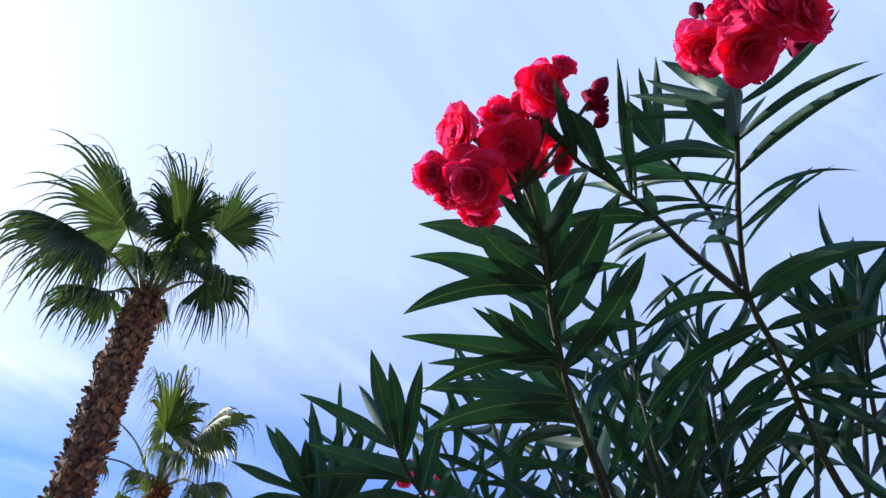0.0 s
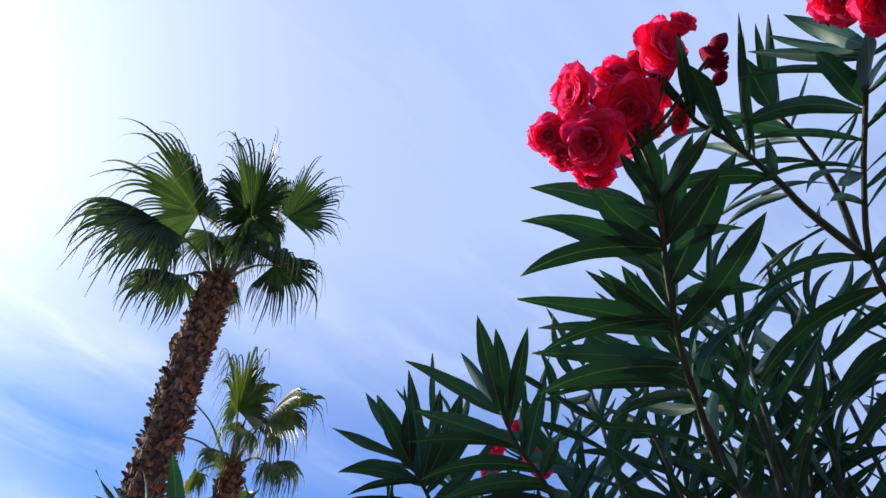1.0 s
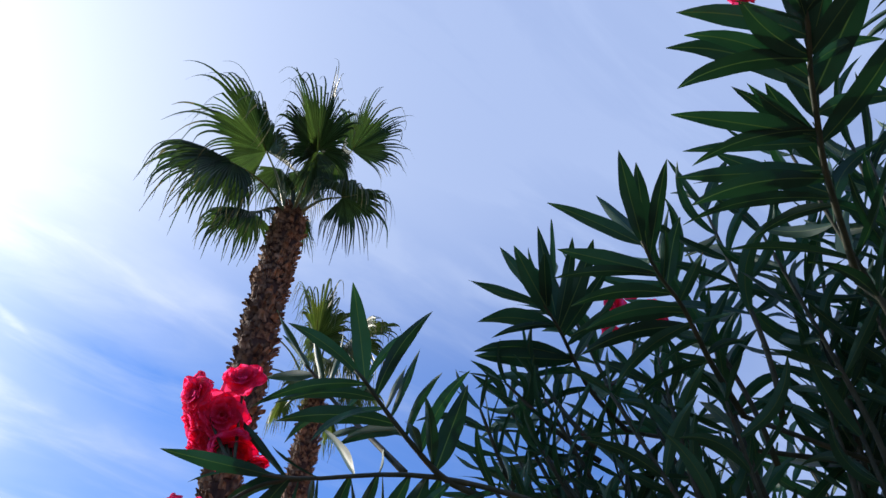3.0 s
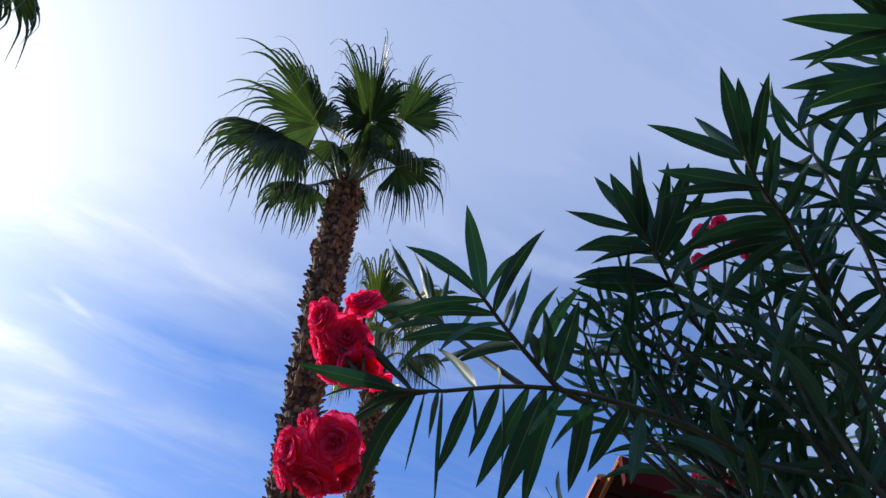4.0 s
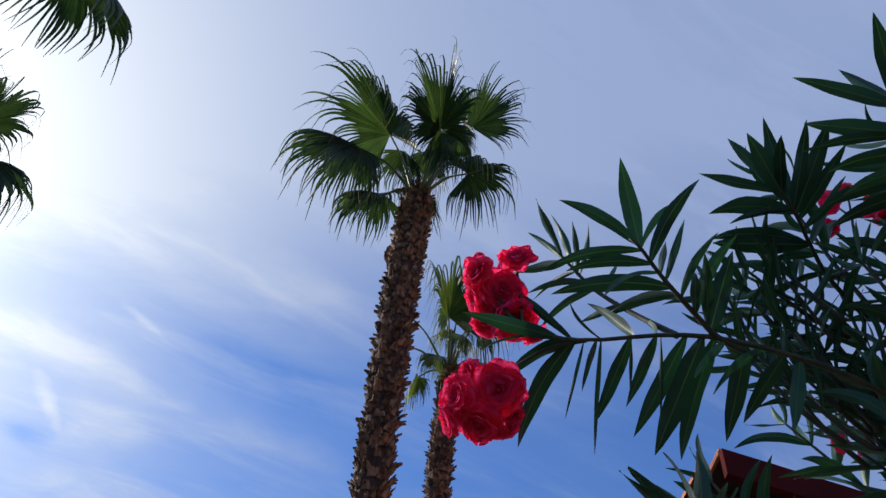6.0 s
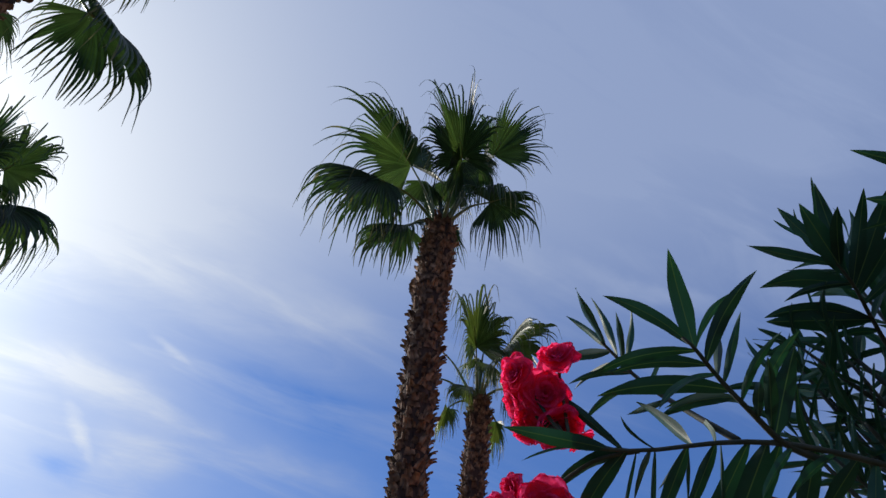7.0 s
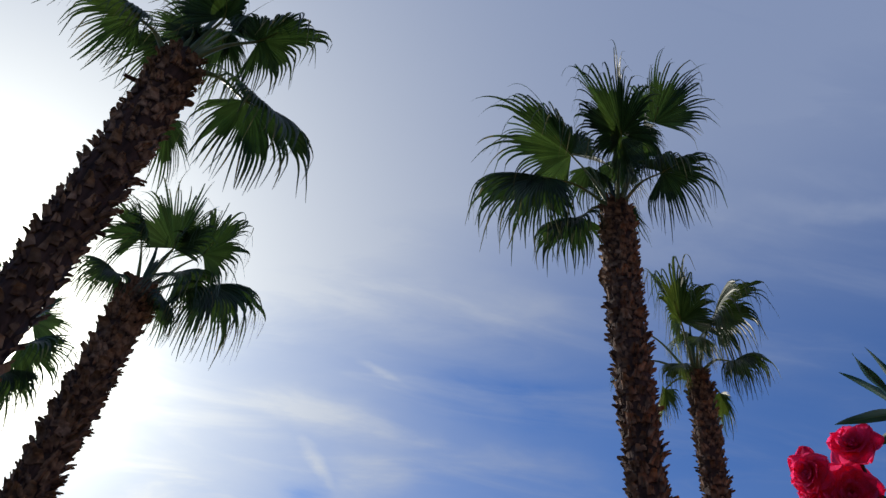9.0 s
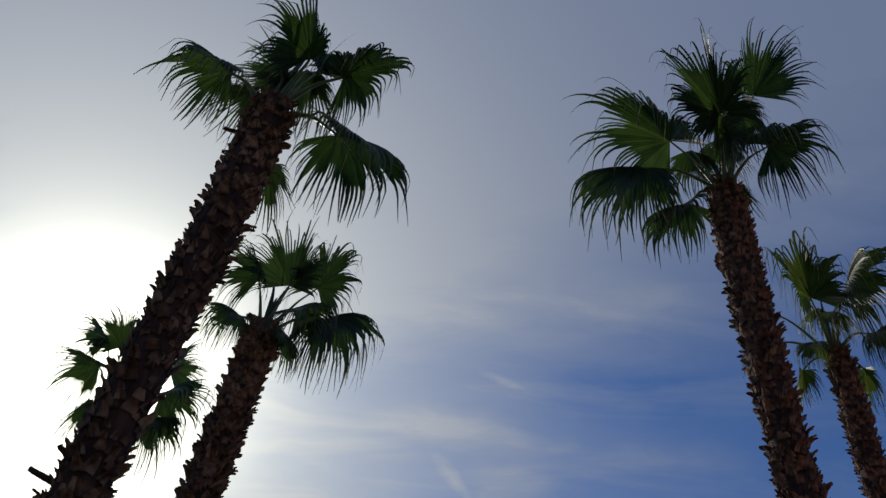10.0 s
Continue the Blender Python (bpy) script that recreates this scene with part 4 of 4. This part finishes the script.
def leaf_variant(curl, wave, fold, bow, seed):
    """A lance-shaped leaf one unit long and one wide, folded a little along its midrib and bent sideways by bow."""
    rng = random.Random(seed)
    rows, cols = 12, (-1, -0.55, -0.10, 0.10, 0.55, 1)
    ph, nick = rng.uniform(0, 6), rng.uniform(0, 6)
    verts, uvs, faces = [], [], []
    for i in range(rows):
        v = i / (rows - 1)
        w = 0.5 * max(0.0, math.sin(math.pi * min(1, v * 0.98 + 0.02) ** 0.86)) ** 0.80 + 0.02 * (1 - v)
        w = max(w, 0.012)
        for u in cols:
            x = u * w * (1 + 0.05 * math.sin(v * 14 + nick + u))
            z = curl * 4 * v * (1 - v) * (0.6 + 0.8 * v) + 0.13 * (fold * abs(u) * w + wave * math.sin(v * 9 + ph) * u)
            verts.append((x, v, z, bow * 4 * v * (1 - v)))
            uvs.append((0.5 + u * 0.5 * (w / 0.5), v))
    nc = len(cols)
    for i in range(rows - 1):
        for k in range(nc - 1):
            faces.append((i * nc + k, i * nc + k + 1, (i + 1) * nc + k + 1, (i + 1) * nc + k))
    return verts, uvs, faces


LEAF_KINDS = ((0.02, 0.05, 0.45), (0.05, 0.08, 0.5), (-0.03, 0.10, 0.4), (0.07, 0.12, 0.35))
LEAF_WIDTHS = (0.042, 0.07, 0.105, 0.145, 0.19, 0.24)
# leaf meshes by kind, width and bow, all one unit long
LEAF_SHAPES = {}
for _k, (_c, _w, _f) in enumerate(LEAF_KINDS):
    for _j, _wide in enumerate(LEAF_WIDTHS):
        for _i, _bow in enumerate(BOWS):
            _v, _uv, _fc = leaf_variant(_c, _w, _f, _bow, 10 * _k + _j)
            _v = [(x * _wide + side, y, z * (0.5 + 2.5 * _wide)) for x, y, z, side in _v]
            LEAF_SHAPES[_k, _j, _i] = (_v, _uv, _fc)
LEAVES = {}


def leaf_mesh(key):
    if key not in LEAVES:
        v, uv, f = LEAF_SHAPES[key]
        LEAVES[key] = mesh_of("leaf", v, f, [M_LEAF], uv)
    return LEAVES[key]


mass_v, mass_f, mass_uv = [], [], []
leaf_count = 0
bush_rng = random.Random(21)
BUSH_AT = Vector((1.15, 1.45, 0.0))
bush = empty("oleander_bush", BUSH_AT)
tagged(bush, "tall oleander bush with narrow dark green leaves and pink double flowers", "bush")


def add_leaf(at, az, el, length, width=0.135, bow=0.0, single=True):
    """A leaf from at, its flat side mostly turned down and to the south-west where the shoots lean out; a positive bow arches it upwards."""
    global leaf_count
    rng = bush_rng
    az, el = radians(az), radians(el)
    d = Vector((math.sin(az) * math.cos(el), math.cos(az) * math.cos(el), math.sin(el)))
    nrm = Vector((0.20, 0.40, 0.85)) + Vector([rng.uniform(-1, 1) for _ in range(3)]) * (0.35 if single else 0.8)
    turn = frame_along(d, nrm)
    width *= rng.uniform(0.92, 1.08)
    length *= 1.03 if single else 1.0
    j = min(range(6), key=lambda i: abs(LEAF_WIDTHS[i] - width))
    if turn[2][0] < 0:
        bow = -bow
    i = min(range(5), key=lambda q: abs(BOWS[q] - bow)) if single else rng.randrange(5)
    key = (rng.randrange(4), j, i)
    m = Matrix.Translation(Vector(at) - BUSH_AT) @ turn.to_4x4() @ Matrix.Diagonal((length, length, length, 1))
    if single and leaf_count < 298:
        child("leaf", leaf_mesh(key), bush, m)
        leaf_count += 1
    else:
        v, uv, f = LEAF_SHAPES[key]
        o = len(mass_v)
        mass_v.extend(m @ Vector(p) for p in v)
        mass_uv.extend(uv)
        mass_f.extend(tuple(x + o for x in q) for q in f)


def stem_part(points, r0, r1, n=16, name="stem"):
    line = smooth_line(points, n)
    v, f = tube([p - BUSH_AT for p in line], [r0 + (r1 - r0) * i / n for i in range(n + 1)], 7)
    child(name, mesh_of(name, v, f, [M_STEM]), bush)
    return line


def shoot(spec, r0=0.0046, r1=0.0020):
    stem_part(spec["stem"], r0, r1)
    pts = [Vector(p) for p in spec["stem"]]
    lens = [0.0]
    for a, b in zip(pts, pts[1:]):
        lens.append(lens[-1] + (b - a).length)
    for s, az, el, ln, wide, bow in spec["leaves"]:
        t = s * lens[-1]
        k = max(j for j in range(len(pts) - 1) if lens[j] <= t + 1e-9)
        add_leaf(pts[k].lerp(pts[k + 1], (t - lens[k]) / (lens[k + 1] - lens[k])), az, el, ln, wide, bow)


for spec in (SHOOT_BLOOM, SHOOT_TALL, SHOOT_TALL_LOW, SHOOT_ARCH, SHOOT_BACK, SHOOT_RIGHT, SHOOT_LEFT, SHOOT_FAR_LEFT, SHOOT_LOW_BLOOM, SHOOT_LOW_SIDE, SHOOT_LOW_INNER, SHOOT_BOTTOM):
    shoot(spec)


def filler(tip, rng, whorls, length, foot=(0.45, 1.35, 1.3), size=1.0, wide=0.135):
    """A leafy shoot that rises to tip, with leaves in threes."""
    tip = Vector(tip)
    root = Vector(foot) + Vector([rng.uniform(-0.15, 0.15) for _ in range(3)])
    d = (tip - root).normalized()
    d = (d + Vector((rng.uniform(-0.2, 0.2), rng.uniform(-0.2, 0.2), 0.35))).normalized()
    start = tip - d * length
    line = stem_part([start - (start - root) * 0.09, start, tip], 0.0045, 0.002, 10)
    for w in range(whorls):
        at = tip - d * (length * w / whorls)
        turn = rng.uniform(0, 6.28)
        rot = frame_along(d, Vector((0.3, 0.2, 1)))
        for k in range(3):
            a = turn + k * 2.094 + rng.uniform(-0.3, 0.3)
            lift = (0.9 if w == 0 else 0.62) + rng.uniform(-0.15, 0.2)
            v = rot @ Vector((math.cos(a) * math.cos(lift), math.sin(lift), math.sin(a) * math.cos(lift)))
            add_leaf(at, math.degrees(math.atan2(v.x, v.y)), math.degrees(math.asin(max(-1, min(1, v.z)))),
                     size * rng.uniform(0.10, 0.15) * (0.72 if w == 0 else 1.0), wide, single=False)


fill_rng = random.Random(8)
for tip in INNER_TIPS[:21] + DEEP_TIPS:
    filler(tip, fill_rng, 5, fill_rng.uniform(0.22, 0.32), wide=0.12)
for tip in INNER_TIPS[21:]:
    filler(tip, fill_rng, 3, fill_rng.uniform(0.14, 0.20), size=0.82, wide=0.15)
for tip in OUTER_TIPS:
    filler(tip, fill_rng, 3, fill_rng.uniform(0.14, 0.20), size=0.86, wide=0.155)
for tip in MID_TIPS:
    filler(tip, fill_rng, 3, fill_rng.uniform(0.10, 0.15), (0.40, 1.25, 1.75), 0.76, 0.11)
for tip in RIGHT_TIPS:
    filler(tip, fill_rng, 4, fill_rng.uniform(0.16, 0.24), (0.75, 1.35, 1.3), 0.90, 0.145)
# the body of the bush, from knee height up to the crown
for k in range(190):
    a, u, z = fill_rng.uniform(0, 6.28), fill_rng.uniform(0.35, 1.0), fill_rng.uniform(0.5, 2.3)
    wide = 0.75 * math.sin(math.pi * (0.18 + 0.62 * z / 2.3))
    tip = Vector((0.95 + math.cos(a) * u * wide * 1.15, 1.45 + math.sin(a) * u * wide * 0.9, z))
    if z > 1.2 + 0.42 * math.hypot(tip.x + 0.1, tip.y) or tip.x < 0.62:
        continue
    filler(tip, fill_rng, 5, 0.28, Vector((1.0, 1.45, max(0.15, z - 0.9))))
# main stems from the root up into the crown
for ends in (SHOOT_BLOOM, SHOOT_TALL, SHOOT_RIGHT, SHOOT_LEFT, SHOOT_FAR_LEFT, SHOOT_LOW_BLOOM, SHOOT_BOTTOM):
    e = Vector(ends["stem"][0])
    root = BUSH_AT + Vector((fill_rng.uniform(-0.12, 0.12), fill_rng.uniform(-0.12, 0.12), -0.02))
    line = stem_part([root, Vector((fill_rng.uniform(1.0, 1.2), fill_rng.uniform(1.2, 1.4), 0.95)), Vector((fill_rng.uniform(0.95, 1.2), fill_rng.uniform(0.9, 1.2), 1.75)).lerp(e, 0.2), e], 0.008, 0.0035, 16, "main_stem")
    for i in range(6, 16, 2):
        d = (line[i + 1] - line[i]).normalized()
        rot, turn = frame_along(d, Vector((0.3, 0.2, 1))), fill_rng.uniform(0, 6.28)
        for k in range(3):
            a = turn + k * 2.094 + fill_rng.uniform(-0.3, 0.3)
            lift = 0.6 + fill_rng.uniform(-0.2, 0.25)
            v = rot @ Vector((math.cos(a) * math.cos(lift), math.sin(lift), math.sin(a) * math.cos(lift)))
            add_leaf(line[i], math.degrees(math.atan2(v.x, v.y)), math.degrees(math.asin(max(-1, min(1, v.z)))), fill_rng.uniform(0.10, 0.15), single=False)
child("leaves", mesh_of("leaves", mass_v, mass_f, [M_LEAF_MASS], mass_uv), bush, None, "dense inner foliage", "stuff")


# ---- flowers ----
def bloom_mesh(seed, mat, close=0.0):
    """A double flower: broad cupped petals in five rings round the heart, their rims ruffled and fringed; close draws them together."""
    rng = random.Random(seed)
    verts, faces = [], []
    # petals in the ring, length, end tilt from the flower's axis, half width round the axis
    rings = ((5, 0.56, 116, 1.15), (6, 0.55, 96, 1.05), (6, 0.50, 76, 1.0), (6, 0.43, 56, 0.9), (5, 0.34, 36, 0.8), (4, 0.25, 14, 0.7))
    steps, cols = (0, 0.2, 0.4, 0.57, 0.70, 0.81, 0.89, 0.95, 0.985, 1.0), 13
    rows = len(steps)
    for j, (n, ln, end, half) in enumerate(rings):
        for k in range(n):
            a = 2 * math.pi * (k + 0.5 * (j % 2)) / n + rng.uniform(-0.2, 0.2)
            tilt = radians((end + rng.uniform(-12, 12)) * (1 - close))
            ph, fr, size = rng.uniform(0, 6), rng.uniform(3.5, 6), ln * rng.uniform(0.9, 1.08)
            curl = rng.uniform(-0.1, 0.3)
            base, rho, z = len(verts), 0.0, 0.0
            for r in range(rows):
                v = steps[r]
                phi = radians(18) + (tilt - radians(18)) * min(1.0, v * 1.3) + curl * max(0.0, v - 0.72) / 0.28
                if r:
                    rho += math.sin(phi) * size * (v - steps[r - 1])
                    z += math.cos(phi) * size * (v - steps[r - 1])
                wide = half * (0.25 + 0.75 * math.sin(min(1.0, v * 1.35) * math.pi / 2)) * (1.0 if v < 0.6 else math.sqrt(max(0.004, 1 - ((v - 0.6) / 0.4) ** 2)))
                span = min(1.5, wide * 0.32 / max(0.06, rho))
                for c in range(cols):
                    u = 2 * c / (cols - 1) - 1
                    ruff = v ** 2.5 * (0.034 * math.sin(u * fr + ph) + 0.008 * math.sin(u * 12 + ph * 2))
                    fringe = 1 + v ** 4 * (0.035 * math.sin(u * 6 + ph) + 0.012 * math.sin(u * 14 + 2 * ph) - 0.05 * u * u)
                    az, rr = a + u * span, (rho + ruff * math.cos(phi)) * fringe
                    verts.append(Vector((rr * math.cos(az), rr * math.sin(az), z * fringe + ruff * math.sin(phi) + 0.03 * u * u * v)))
            for r in range(rows - 1):
                for c in range(cols - 1):
                    o = base + r * cols + c
                    faces.append((o, o + 1, o + cols + 1, o + cols))
    return mesh_of("bloom", verts, faces, [mat])


def bud_mesh():
    pts = [(0, 0, 0), (0, 0, 0.3), (0, 0.02, 0.7), (0, 0.05, 1.0)]
    v, f = tube(smooth_line(pts, 6), [0.08, 0.22, 0.33, 0.36, 0.31, 0.20, 0.06], 7)
    return mesh_of("bud", v, f, [M_BUD])


BLOOMS = [bloom_mesh(s, M_PETAL, c) for s, c in ((1, 0.0), (2, 0.12), (3, -0.06), (4, 0.2))]
WILTED = bloom_mesh(5, M_BUD, 0.35)
BUD = bud_mesh()


def cluster(blooms, foot, buds, seed, wilted=()):
    rng = random.Random(seed)
    c = sum((Vector(p) for p, _ in blooms), Vector()) / len(blooms)
    foot = Vector(foot)
    head = empty("flower_cluster", c - BUSH_AT)
    head.parent = bush
    verts, faces = [], []
    for p, size in blooms:
        p = Vector(p)
        d = (p - c).normalized() * 0.7 + Vector((-0.15, -0.45, -0.65)) + Vector([rng.uniform(-0.3, 0.3) for _ in range(3)])
        size = size * 1.12
        back = p - d.normalized() * size * 0.22
        m = Matrix.Translation(back - c) @ d.to_track_quat("Z", "Y").to_matrix().to_4x4() @ Matrix.Rotation(rng.uniform(0, 6.28), 4, "Z") @ Matrix.Diagonal((size, size, size, 1))
        child("bloom", BLOOMS[rng.randrange(4)], head, m)
        v, f = tube(smooth_line([foot - c, (foot * 0.5 + back * 0.5) - c + Vector((0, 0, -0.004)), back - c], 5), [0.0022] * 3 + [0.0018] * 2 + [0.003], 6)
        o = len(verts)
        verts += v
        faces += [tuple(x + o for x in q) for q in f]
    child("flower_stalk", mesh_of("flower_stalk", verts, faces, [M_STEM]), head, None, "thin green flower stalks")
    for at, size in wilted:
        turn = (Vector(at) - foot).to_track_quat("Z", "Y").to_matrix().to_4x4()
        child("wilted_bloom", WILTED, head, Matrix.Translation(Vector(at) - c) @ turn @ Matrix.Diagonal((size, size, size * 1.2, 1)), "dark crimson wilted flower")
    for at, size in buds:
        at = Vector(at)
        d = (at - foot).normalized()
        v, f = tube(smooth_line([foot - c, foot.lerp(at, 0.5) - c + Vector((0, 0, -0.004)), at - c], 5), [0.0018] * 6, 6)
        child("bud_stalk", mesh_of("bud_stalk", v, f, [M_STEM]), head)
        child("bud", BUD, head, Matrix.Translation(at - c) @ d.to_track_quat("Z", "Y").to_matrix().to_4x4() @ Matrix.Diagonal((size, size, size, 1)), "dark crimson bud")


cluster(CLUSTER_FRONT, SHOOT_BLOOM["stem"][-1], BUDS_FRONT, 1, WILTED_FRONT)
cluster(CLUSTER_TOP, SHOOT_TALL["stem"][-1], BUDS_TOP, 2, WILTED_TOP)
cluster(CLUSTER_LOW, SHOOT_LOW_BLOOM["stem"][-1], BUDS_LOW, 3)
stem_part([SHOOT_LOW_BLOOM["stem"][-2], Vector(SHOOT_LOW_BLOOM["stem"][-2]).lerp(Vector(DROOP_FOOT), 0.5) + Vector((0, 0, 0.012)), DROOP_FOOT], 0.003, 0.0022, 8)
cluster(CLUSTER_DROOP, DROOP_FOOT, [], 4)
SMALL_FOOT = Vector((0.156, 1.113, 2.557))
stem_part([SHOOT_FAR_LEFT["stem"][1], Vector(SHOOT_FAR_LEFT["stem"][1]).lerp(SMALL_FOOT, 0.5) + Vector((0.02, 0.02, -0.02)), SMALL_FOOT], 0.004, 0.0025, 8)
cluster(CLUSTER_SMALL, SMALL_FOOT, [], 5)
cluster(CLUSTER_HIDDEN, SHOOT_FAR_LEFT["stem"][0], [], 6)
